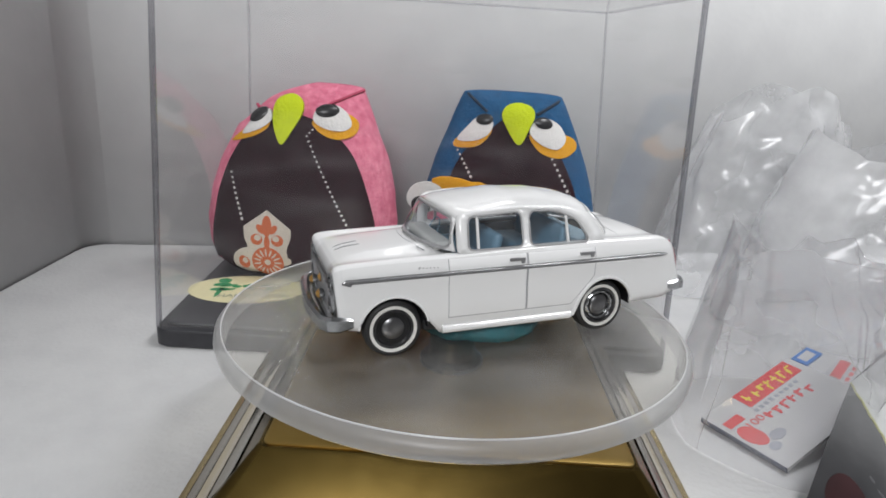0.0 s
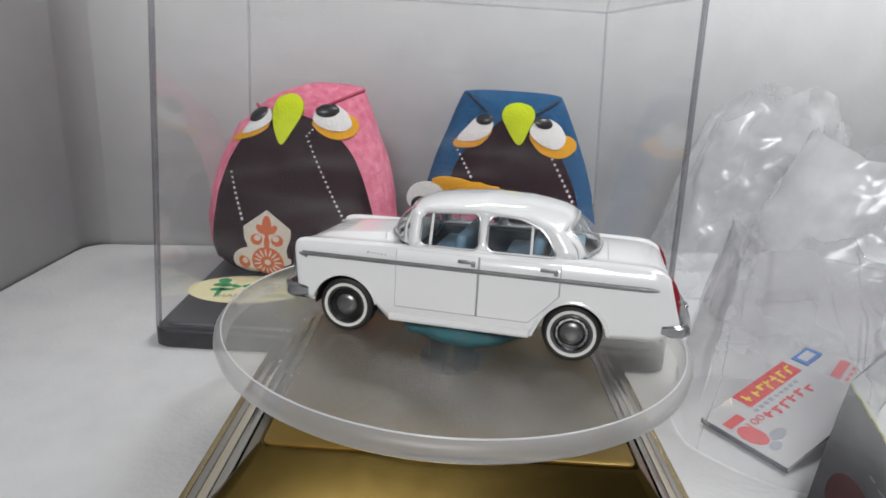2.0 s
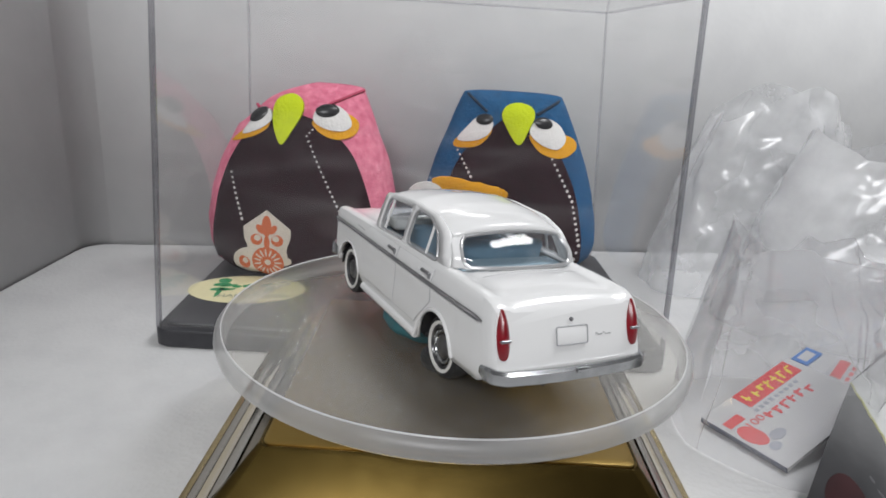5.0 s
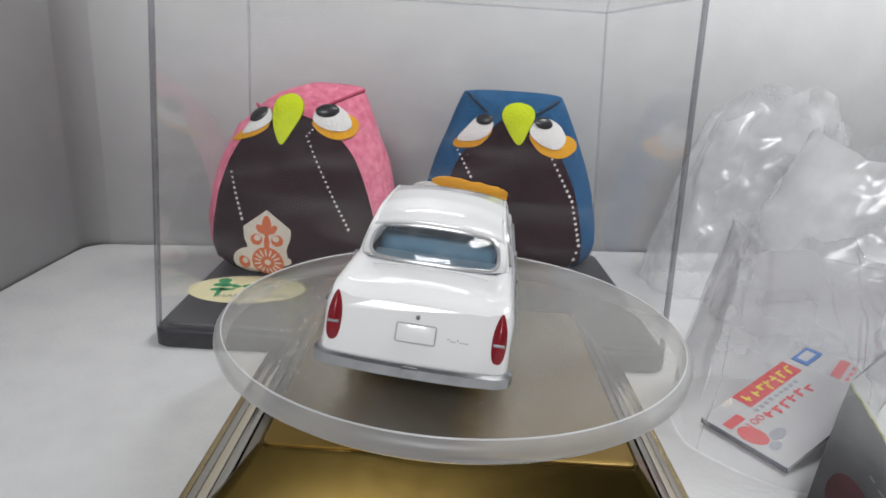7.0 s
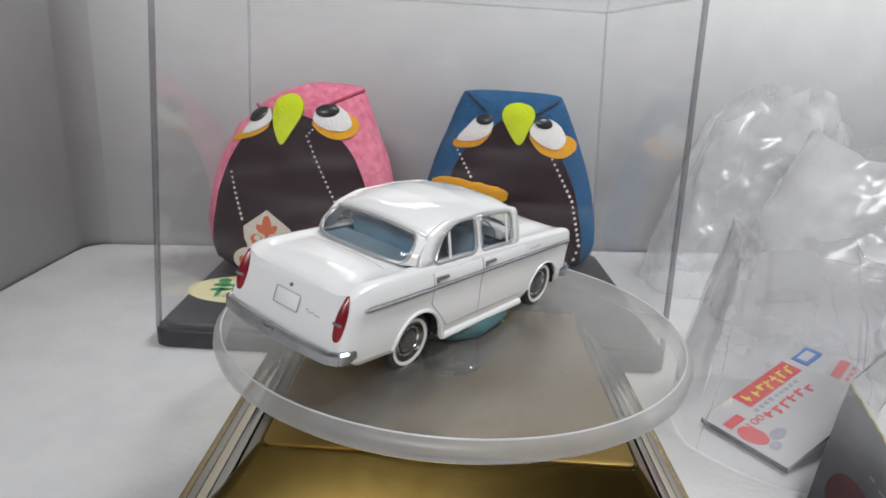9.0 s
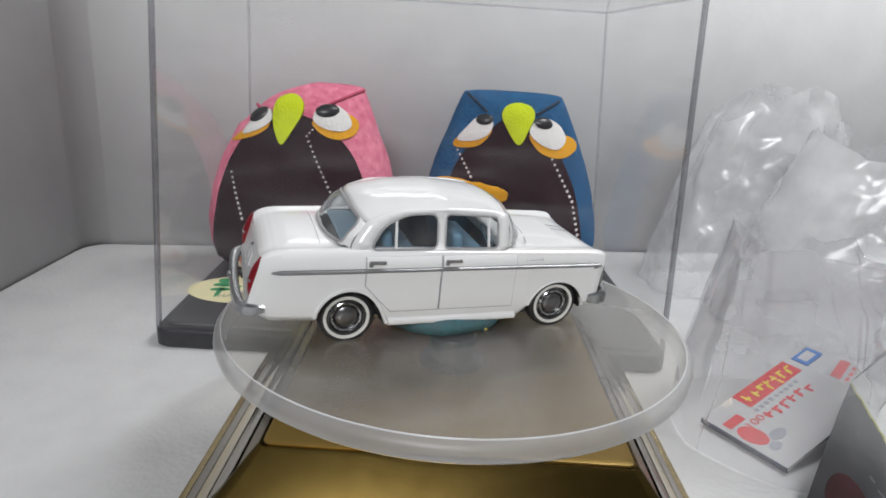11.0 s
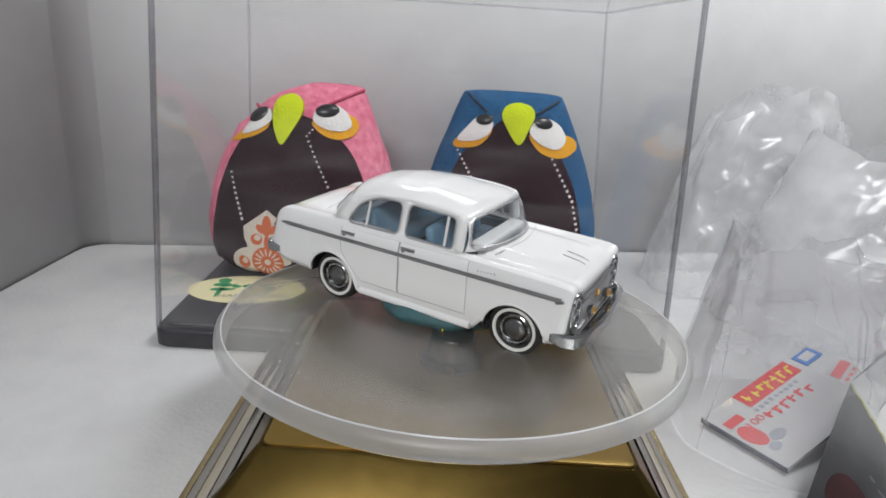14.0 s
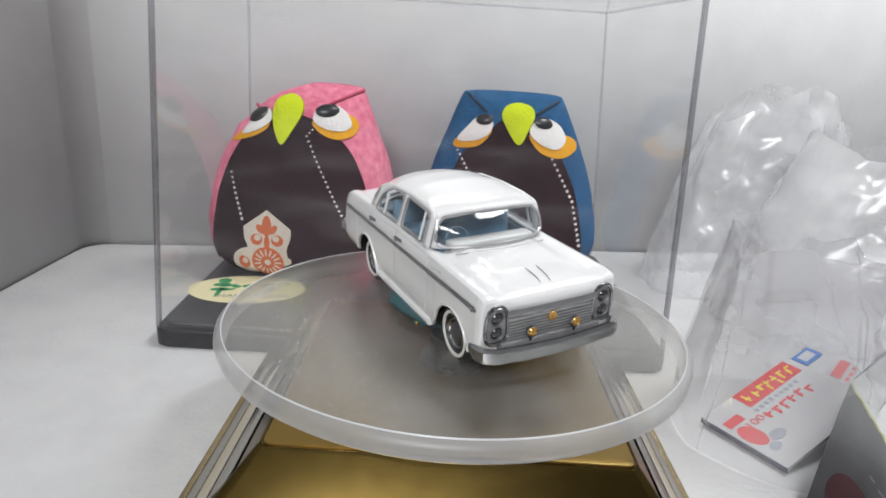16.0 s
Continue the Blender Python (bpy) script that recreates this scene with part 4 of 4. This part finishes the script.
# ---- cloth owls in the case ----
def build_owl(name, label, cx, cy, cloth, fold, widths, depths, shifts, felt, droop=0.0):
    """A plump cloth owl as one mesh; heights run from its foot."""
    zs = (0, 3, 8, 16, 26, 36, 46, 54, 58, 60)

    def dims(z):
        return float(np.interp(z, zs, widths)), float(np.interp(z, zs, depths)), float(np.interp(z, zs, shifts))

    def skin(u, v):
        z = 60 * v
        hw, hd, sh = dims(z)
        a = 2 * math.pi * u
        c, s = math.cos(a), math.sin(a)
        p = 2.3
        x = math.copysign(abs(c) ** (2 / p), c) * hw
        y = math.copysign(abs(s) ** (2 / p), s) * hd
        wr = 0.35 * noise.noise((x * 0.12 + cx, y * 0.12, z * 0.12))
        z -= droop * max(0.0, (z - 46) / 14) * max(0.0, -x / 15) ** 1.3 + 0.8 * max(0.0, (z - 54) / 6) * abs(x / hw) ** 4
        return (sh + x * (1 + wr / 40), y + wr, z)

    def front(x, z, lift):
        hw, hd, sh = dims(max(0.0, min(60.0, z)))
        t = min(0.985, abs((x - sh) / hw))
        wr = 0.35 * noise.noise((x * 0.12 + cx, -hd * 0.12, z * 0.12))
        return Vector((x, -hd * (1 - t ** 2.3) ** (1 / 2.3) + wr - 0.3 - lift, z))
    bm = sheet(skin, 72, 44)
    for ring_z in (0.0, 60.0):
        vs = [v for v in bm.verts if abs(v.co.z - ring_z) < 1e-4] if ring_z == 0 else [e.verts[0] for e in bm.edges if e.is_boundary and e.verts[0].co.z > 40]
        if len(vs) > 2:
            vs.sort(key=lambda v: math.atan2(v.co.y, v.co.x - dims(ring_z)[2]))
            bm.faces.new(vs)
    mats = [cloth, BIB, WHITEFELT, ORANGEFELT, LIMEFELT, PUPIL, PATCHCLOTH, ORANGEPRINT, STITCH, fold]
    for kind, args in felt:
        if kind == "dots":
            x0, z0, x1, z1, n, r = args
            for k in range(n):
                t = k / (n - 1)
                rr = r * (0.75 + 0.4 * t)
                bm = lens_patch(oval(x0 + (x1 - x0) * t, z0 + (z1 - z0) * t, rr, rr, n=8), 0.35, front, 1, 8, bm)
        elif kind == "fold":
            x0, z0, x1, z1 = args
            bm = tube([front(x0 + (x1 - x0) * k / 6, z0 + (z1 - z0) * k / 6, 0.05) for k in range(7)], 0.5, bm=bm, mat=9)
        else:
            slot = {"bib": 1, "white": 2, "orange": 3, "lime": 4, "pupil": 5, "patch": 6, "print": 7, "ray": 6}[kind]
            lift = {"bib": 0.25, "orange": 0.55, "white": 1.0, "pupil": 1.35, "lime": 1.6, "patch": 0.5, "print": 0.62, "ray": 0.74}[kind]
            puff = {"pupil": 0.7, "lime": 0.7, "white": 0.3}.get(kind, 0.0)
            rings = 14 if kind == "bib" else 5
            outline = smooth_outline(args) if isinstance(args, list) else oval(*args)
            bm = lens_patch(outline, lift, front, rings, slot, bm, puff)
    ob = link_mesh(name, bm, mats, None, True, 50)
    ob.location = (cx * MM, cy * MM, (FLOOR_Z + 6.45) * MM)
    tagged(ob, label, "cloth owl", "cloth owls in the display case")
    return ob


def build_owls():
    petals = [("ray", (-7.6 + 3.3 * math.cos(radians(a)), 5.8 + 3.3 * math.sin(radians(a)), 1.25, 0.27, a, 2.0, 0.0, 10)) for a in range(0, 360, 24)]
    build_owl("cloth_owl", "pink crepe cloth owl with dark bib and orange flower patch", -50.0, 93.0, PINKCLOTH, PINKFOLDSHADE,
              (25, 29, 31, 31.5, 30, 27, 22.5, 18.5, 16.5, 15.5), (17, 20, 21, 21, 20, 18, 14.5, 10.5, 7.5, 4.5), (-0.5, -0.5, -0.5, -0.5, -0.2, 0.4, 1.2, 2.2, 2.8, 3.2),
              [("bib", [(-17, 43), (-21.5, 35.5), (-24.5, 27), (-26.5, 17), (-27.5, 8), (-24, 1), (0, 0.3), (22, 1), (25, 14), (23.5, 24), (19, 37), (13.5, 44.5), (5, 50), (-3, 51), (-10, 48)]),
               ("orange", [(-21.5, 41.5), (-17.5, 45), (-12.5, 48.5), (-8.5, 50), (-8.5, 47), (-12, 44.5), (-16, 43)]),
               ("orange", [(5, 49.5), (8, 51.5), (14.5, 52), (18, 50), (18.5, 47.5), (17, 45.5), (13, 44.5), (9, 45.5), (6, 47.5)]),
               ("white", [(-17, 44.5), (-14.5, 48.5), (-11.5, 51.5), (-8.5, 52), (-7.5, 49.5), (-9.5, 47.3), (-13, 45.5)]),
               ("white", [(5.2, 50.5), (6, 53), (9, 54.5), (12.5, 54), (15.5, 51.5), (16.5, 48.5), (14, 47), (9.5, 47.5), (6.2, 49)]),
               ("pupil", (-12.0, 50.4, 3.3, 1.7, 32)), ("pupil", (9.3, 52.8, 3.5, 1.9, 4)),
               ("lime", [(-2, 57), (1.5, 55), (1.8, 51.5), (-0.5, 47), (-3.5, 42.5), (-5.5, 45), (-6.8, 48.5), (-7.2, 52), (-6, 55.5)]),
               ("patch", (-7.6, 11.4, 11.2, 8.6, 90, 2.0, 0.0, 6)), ("patch", (-13.5, 5.6, 6.0, 4.6, 14)),
               ("print", (-7.6, 5.8, 5.1, 5.1)), ("print", (-7.6, 17.6, 1.5, 3.3, 0)), ("print", (-9.6, 16.6, 1.0, 1.7, 40)), ("print", (-5.6, 16.6, 1.0, 1.7, -40)), ("print", (-7.6, 12.4, 0.9, 2.2, 0)),
               ("print", (-10.9, 13.2, 1.9, 1.8)), ("ray", (-10.5, 13.8, 1.05, 0.95)), ("print", (-4.3, 13.2, 1.9, 1.8)), ("ray", (-4.7, 13.8, 1.05, 0.95)), ("print", (-15.4, 5.0, 1.9, 2.2, 20)), ("ray", (-15.0, 5.6, 0.9, 1.0)),
               *petals, ("ray", (-7.6, 5.8, 1.0, 1.0)),
               ("dots", (3.6, 45.2, 17.2, 17.5, 20, 0.36)), ("dots", (3.6, 45.2, 6.0, 48.0, 4, 0.3)), ("dots", (-20.0, 32.6, -15.6, 19.2, 10, 0.42)),
               ("fold", (19.0, 58.8, 9.5, 54.6)), ("fold", (-13.5, 53.0, -12.0, 52.0))], droop=5.0)
    build_owl("cloth_owl", "blue crepe cloth owl with dark bib and lime felt beak", 19.5, 112.0, BLUECLOTH, FOLDSHADE,
              (28, 31, 32.5, 32, 30, 27, 23, 19.5, 18.0, 17.0), (13, 15, 16, 16, 15.5, 14, 11.5, 8.5, 6.5, 4), (1.4, 1.2, 0.9, 0.4, 0, -0.4, -0.8, -1.2, -1.4, -1.5),
              [("bib", [(-15.5, 42.5), (-20, 35.5), (-22.5, 28), (-24.5, 18), (-24.5, 7), (-20, 1), (2, 0.3), (24, 1), (26.5, 7), (25, 17), (22, 27.5), (18, 36), (14, 42), (5.5, 49.5), (-1.5, 53), (-8.5, 48.5)]),
               ("orange", [(-21.3, 42.5), (-19, 45), (-13.5, 47.5), (-8.7, 48), (-10, 45), (-13, 42.3), (-17.5, 41.3), (-20.5, 41.3)]),
               ("orange", [(4.3, 47), (10.5, 48), (17.5, 47), (21, 45), (21.2, 42.5), (18, 40.3), (14, 39.7), (9, 41), (6, 43.5)]),
               ("white", [(-20, 44), (-17, 48), (-13, 51.8), (-8.5, 50.5), (-9.2, 47), (-12.5, 44.5), (-17, 43.5)]),
               ("white", [(4.3, 47.5), (5.2, 50.5), (8.5, 52), (11.5, 52), (14.8, 50), (17, 46), (15, 43), (12, 42.8), (7.5, 44.5)]),
               ("pupil", (-11.2, 51.0, 2.9, 1.7, 8)), ("pupil", (8.8, 50.9, 3.1, 1.8, -8)),
               ("lime", [(-5.5, 52.5), (-4, 55.7), (0.3, 57), (4.5, 55.7), (5.5, 52.8), (3.7, 48.5), (1.7, 44.3), (-0.3, 44), (-3.2, 48)]),
               ("dots", (-19.6, 40.2, -14.6, 32.0, 7, 0.42)), ("dots", (12.6, 39.4, 21.0, 25.2, 9, 0.5)), ("dots", (21.0, 25.2, 25.4, 9.4, 9, 0.56)), ("dots", (25.4, 9.4, 24.2, 4.0, 3, 0.6)),
               ("fold", (-17.2, 58.8, -10.5, 53.5)), ("fold", (14.2, 58.2, 6.5, 53.5))])
    # a small owl tipped over between the two, of which a cheek and an eye show
    build_small_owl()


def build_small_owl():
    bm = lathe([(0.0, 0.0), (9.5, 0.3), (12.5, 5), (13, 12), (11.5, 20), (8, 27), (4, 30.5), (0.0, 31.5)], 40)
    for v in bm.verts:
        v.co.y *= 0.62
    flat = lambda x, z, l: Vector((x, -7.2 * math.sqrt(max(0.3, 1 - (x / 19.0) ** 2)) - l, z))
    cheek = [(x + 0.5 * noise.noise((x * 0.6, z * 0.6, 4)), z + 0.6 * noise.noise((x * 0.5, z, 9))) for x, z in oval(2.6, 31.2, 12.4, 2.7, -9, 2.6, n=48)]
    bm = lens_patch(cheek, 0.8, flat, 5, 1, bm, 0.6)
    bm = lens_patch(oval(-11.4, 27.8, 6.2, 4.8, 18), 1.1, flat, 5, 2, bm, 0.4)
    bm = lens_patch(oval(-12.6, 25.2, 3.3, 2.9, 10), 1.7, flat, 4, 3, bm, 0.5)
    ob = link_mesh("cloth_owl", bm, [PINKCLOTH, ORANGEFELT, WHITEFELT, PUPIL], None, True, 50)
    ob.location = (1.8 * MM, 88 * MM, (FLOOR_Z + 6.45) * MM)
    tagged(ob, "small cloth owl with orange felt cheek and bead eye", "cloth owl", "cloth owls in the display case")


# ---- bags, leaflets and carton ----
def crumple(seed, size, amount):
    def f(p):
        q = Vector(p) / size + Vector((seed, seed * 0.7, -seed))
        a = 1 - abs(noise.noise(q)) * 2
        b = 1 - abs(noise.noise(q * 2.3)) * 2
        c = 1 - abs(noise.noise(q * 4.9)) * 2
        return (a + 0.45 * b + 0.2 * c) * amount
    return f


def build_bag(cx, cy, hx, hy, tall, seed, turn, label, lean_x=0.0, folds=4.6, pleats=0.0, film=None):
    """A slack clear bag: two walls that meet at the sides, gathered towards an open mouth."""
    bag = root("plastic_bag", cx, cy, FLOOR_Z, label, "plastic bag", "clear plastic bags")
    fold = crumple(seed, 21.0 if pleats else 30.0, folds)
    m = pose(0, 0, 0, 0, 0, turn)
    for name, side in (("front_film", -1), ("back_film", 1)):
        def fn(u, v):
            a = math.pi * u
            mouth = 1 - 0.38 * v ** 1.5 + 0.10 * math.sin(9 * u + seed)
            x, y = -math.cos(a) * hx * mouth, side * math.sin(a) ** 0.8 * hy * (1 - 0.55 * v)
            z = tall * v * (1 + 0.10 * math.sin(7 * u + seed * 2) * v)
            d = fold((x, y * 2 + side * 40, z)) + 2.2 * abs(math.sin(11 * u + 2.5 * math.sin(3 * v + seed)))
            d += pleats * (1 - abs(math.sin(2.6 * math.pi * u + 0.5 * math.sin(2 * v + seed)))) ** 2 * (0.4 + 0.6 * v)
            k = min(1.0, v * 3)
            p = Vector((x + 0.5 * d * k + lean_x * v, y + side * d * k * math.sin(a), 0.4 + max(0.0, z + 0.35 * d * k)))
            return m @ p
        ob = part(name, sheet(fn, 64, 56), film or FILM, bag, "crumpled clear plastic film", angle=70)
        # Pale tubes stand in for the highlights along folds and side seams.
        for u in () if film else ((0.02, 0.36, 0.98) if side < 0 else (0.6,)):
            wob = lambda v: u + 0.05 * math.sin(4 * v + 9 * u + seed) * (0.04 < u < 0.96)
            v0, v1 = (0.0, 1.0) if u in (0.02, 0.98) else (0.25 + 0.2 * math.sin(9 * u + seed), 0.97)
            part("crease", tube([fn(wob(v0 + (v1 - v0) * k / 30), v0 + (v1 - v0) * k / 30) for k in range(31)], 0.13, n=5), CREASE, bag, "film crease with its highlight put in as a pale line")
        if film:
            continue
        part("mouth_edge", tube([fn(k / 48, 1.0) for k in range(49)], 0.12, n=5), CREASE, bag, "pale cut edge of the bag")
    return bag


def on_plane(o, u, v):
    o, u, v = Vector(o), Vector(u).normalized(), Vector(v).normalized()
    n = u.cross(v).normalized()
    if n.z < 0:
        n = -n
    return lambda a, b, l=0.0: o + u * a + v * b + n * l


def quad_block(pl, a0, b0, a1, b1, l0, l1, bm=None):
    b2 = bmesh.new()
    vs = [b2.verts.new(pl(a, b, l)) for l in (l0, l1) for a, b in ((a0, b0), (a1, b0), (a1, b1), (a0, b1))]
    for idx in ((3, 2, 1, 0), (4, 5, 6, 7), (0, 1, 5, 4), (1, 2, 6, 5), (2, 3, 7, 6), (3, 0, 4, 7)):
        b2.faces.new([vs[i] for i in idx])
    return join(bm, b2)


def build_leaflets():
    # folded leaflet leaning in the near bag
    t = root("folded_leaflet", 59.8, 15.0, FLOOR_Z + 1.0, "white printed leaflet with a red banner in a clear bag", "leaflet")
    flat = on_plane((0, 0, 0), (0.545, -0.838, 0.0), (0.82, 0.47, 0.33))
    pl = lambda a, b, l=0.0: flat(a * 0.74, b, l)
    part("sheet", quad_block(pl, 0, 0, 28, 30, 0, 0.9), PAPER, t, "white coated paper")
    part("lower_edge", quad_block(pl, 0, -0.25, 28, 0, -0.5, 0.8), DARKINK, t, "dark blue printed fold")
    part("banner", quad_block(pl, 0.3, 9.8, 7.0, 28, 0.9, 1.0), REDINK, t, "red banner")
    rng = random.Random(12)
    bm = None
    for k in range(7):
        for stroke in range(3):
            a0, b0 = 2.0 + rng.uniform(0, 2.6), 10.8 + k * 2.4 + rng.uniform(0, 0.9)
            long = stroke % 2
            bm = quad_block(pl, a0, b0, a0 + (0.6 if long else 2.2), b0 + (1.5 if long else 0.5), 1.0, 1.05 + 0.01 * stroke, bm)
    part("banner_bars", bm, YELLOWINK, t, "yellow strokes of small writing")
    part("red_block", quad_block(pl, 6.0, 1.2, 9.0, 6.0, 0.9, 1.0), REDINK, t, "small red block")
    bm = None
    for k in range(9):
        bm = quad_block(pl, 8.0 + rng.uniform(0, 0.3), 9.5 + k * 1.7, 9.4, 10.5 + k * 1.7, 0.9, 0.98, bm)
    part("grey_bars", bm, GREYINK, t, "grey bars of small writing")
    bm = None
    for k in range(6):
        for stroke in range(3):
            a0, b0 = 10.4 + rng.uniform(0, 1.8), 9.6 + k * 2.6 + rng.uniform(0, 0.8)
            long = stroke % 2
            bm = quad_block(pl, a0, b0, a0 + (0.7 if long else 2.6), b0 + (2.0 if long else 0.6), 0.9, 0.98 + 0.01 * stroke, bm)
    part("print_bars", bm, REDINK, t, "red strokes of large writing")
    part("stamp", lens_patch(oval(14.6, 2.9, 4.6, 2.2, 4, n=24), 1.0, lambda a, b, l: pl(a, b, max(l, 0.5)), 2), REDINK, t, "red oval")
    bm = lens_patch(oval(18.6, 6.8, 1.8, 2.2, 0, n=16), 1.0, lambda a, b, l: pl(a, b, max(l, 0.5)), 2)
    bm = lens_patch(oval(21.0, 3.6, 1.5, 1.5, 0, n=16), 1.0, lambda a, b, l: pl(a, b, max(l, 0.5)), 2, bm=bm)
    part("picture", bm, GREYINK, t, "small grey pictures")
    bm = lettering("100", 3.6, 0.03)
    e1, e2 = pl(0, 1) - pl(0, 0), pl(-1, 0) - pl(0, 0)
    n = e1.cross(e2)
    mat = Matrix((e1, e2, n)).transposed().to_4x4()
    mat.translation = pl(11.6, 6.6, 1.02)
    bmesh.ops.transform(bm, matrix=mat, verts=bm.verts)
    part("number", bm, REDINK, t, "red printed number", smooth=False)
    part("blue_mark", quad_block(pl, 1.2, 30.4, 6.4, 36.4, 0.3, 0.9), BLUEINK, t, "blue printed corner tab")
    part("blue_mark_inner", quad_block(pl, 2.2, 31.4, 5.4, 35.2, 0.9, 0.96), PAPER, t)
    # a second leaflet farther back
    t = root("folded_leaflet", 93, 30, FLOOR_Z + 1.0, "white leaflet with red and blue print half behind the carton", "leaflet")
    flat2 = on_plane((0, 0, 0), (0.7, -0.7, 0.0), (0.66, 0.62, 0.30))
    pl = lambda a, b, l=0.0: flat2(a * 0.62, b * 0.75, l)
    part("sheet", quad_block(pl, 0, 0, 34, 24, 0, 0.7), PAPER, t, "white coated paper")
    part("red_block", quad_block(pl, 2, 12, 6, 22, 0.7, 0.78), REDINK, t)
    bm = None
    for k in range(4):
        bm = quad_block(pl, 7.5, 9 + 3.2 * k, 9.0, 11 + 3.2 * k, 0.7, 0.78, bm)
    part("print_bars", bm, REDINK, t, "red bars of small writing")
    part("picture", lens_patch(oval(9.5, 5.5, 3.6, 2.6, 20, n=20), 0.8, lambda a, b, l: pl(a, b, max(l, 0.4)), 2), GREYINK, t, "small grey-blue picture")


def build_carton():
    box_root = root("carton", 83, -14, FLOOR_Z, "black glossy card carton with a worn edge, standing on its corner", "carton")
    P = Vector((-7.5, 7.5, 24.5))
    L, R, Q = Vector((-15, 0, 0)), Vector((5, -16, 0)), Vector((34, 22, 20))
    bm = bmesh.new()
    back = Vector((30, 26, 0))

    def tri(u, v):
        a = P.lerp(L, v)
        b = P.lerp(R, v)
        p = a.lerp(b, u)
        return p + Vector((-1, -1, 0.2)).normalized() * 1.2 * math.sin(math.pi * v) * (1 - u) * 0.9
    part("dark_face", sheet(tri, 14, 20), BOXBLACK, box_root, "black printed card face")
    part("pale_face", sheet(lambda u, v: P.lerp(R, v).lerp((P + back * 1.2).lerp(R + back * 1.2, v), u) + Vector((0.02, 0, 0)), 6, 6), BOXWHITE, box_root, "pale inner card face")
    # Red patch painted on the dark face as a reflection in its gloss.
    red = lens_patch(oval(0.30, 0.78, 0.20, 0.16, 30, n=20), 0.12, lambda a, b, l: tri(a, b) + Vector((-0.5, -0.7, 0.3)) * max(l, 0.02), 4)
    part("red_reflection", red, DARKRED, box_root, "dull red patch painted as a reflection")
    for a, b, w in ((0.62, 0.66, 0.05), (0.72, 0.72, 0.04), (0.55, 0.58, 0.03), (0.8, 0.8, 0.05)):
        part("scuff", lens_patch(oval(a, b, w, 0.012, 35, n=10), 0.1, lambda p, q, l: tri(p, q) + Vector((-0.5, -0.7, 0.3)) * max(l, 0.02), 2), CARDSCUFF, box_root, "pale scuff")
    rng = random.Random(3)
    pts = []
    for k in range(40):
        p = P.lerp(R, k / 39)
        pts.append(p + Vector((rng.uniform(-0.12, 0.12), rng.uniform(-0.12, 0.12), rng.uniform(-0.1, 0.15))))
    part("worn_edge", tube(pts, 0.22, n=5), CARDEDGE, box_root, "worn pale card edge")
    back2 = Vector((28, 26, 0))
    part("hidden_face", sheet(lambda u, v: P.lerp(L, v).lerp((P + back2).lerp(L + back2, v), u), 4, 4), BOXBLACK, box_root)


def build_right_side():
    build_leaflets()
    build_bag(77, 15, 25, 23, 42, 3.1, 20, "clear crumpled plastic bag holding a printed leaflet", lean_x=-7.0, folds=1.8, pleats=6.0)
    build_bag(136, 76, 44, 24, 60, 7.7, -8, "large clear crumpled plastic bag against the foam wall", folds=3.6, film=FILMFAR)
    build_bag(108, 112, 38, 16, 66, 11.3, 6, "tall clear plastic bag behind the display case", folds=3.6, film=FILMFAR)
    build_carton()


def motions(car, disc, putty):
    mount = pose(2.81 * MM, -3.29 * MM, 0.41 * MM, -3.59, -1.76, -0.99)
    tilt = pose(0, 0, DISC_Z * MM, -1.5, 0, 0)
    rows = [k * 0.5 for k in range(33)]
    spin = lambda t: pose(0, 0, 0, 0, 0, SPIN_START + SPIN_RATE * t)
    walk(car, [(t, spin(t) @ mount) for t in rows])
    walk(disc, [(t, tilt @ spin(t)) for t in rows])
    walk(putty, [(t, tilt @ spin(t)) for t in rows])


build_setting()
turning_disc, turning_putty = build_turntable()
toy = build_car()
build_case()
build_owls()
build_right_side()
motions(toy, turning_disc, turning_putty)
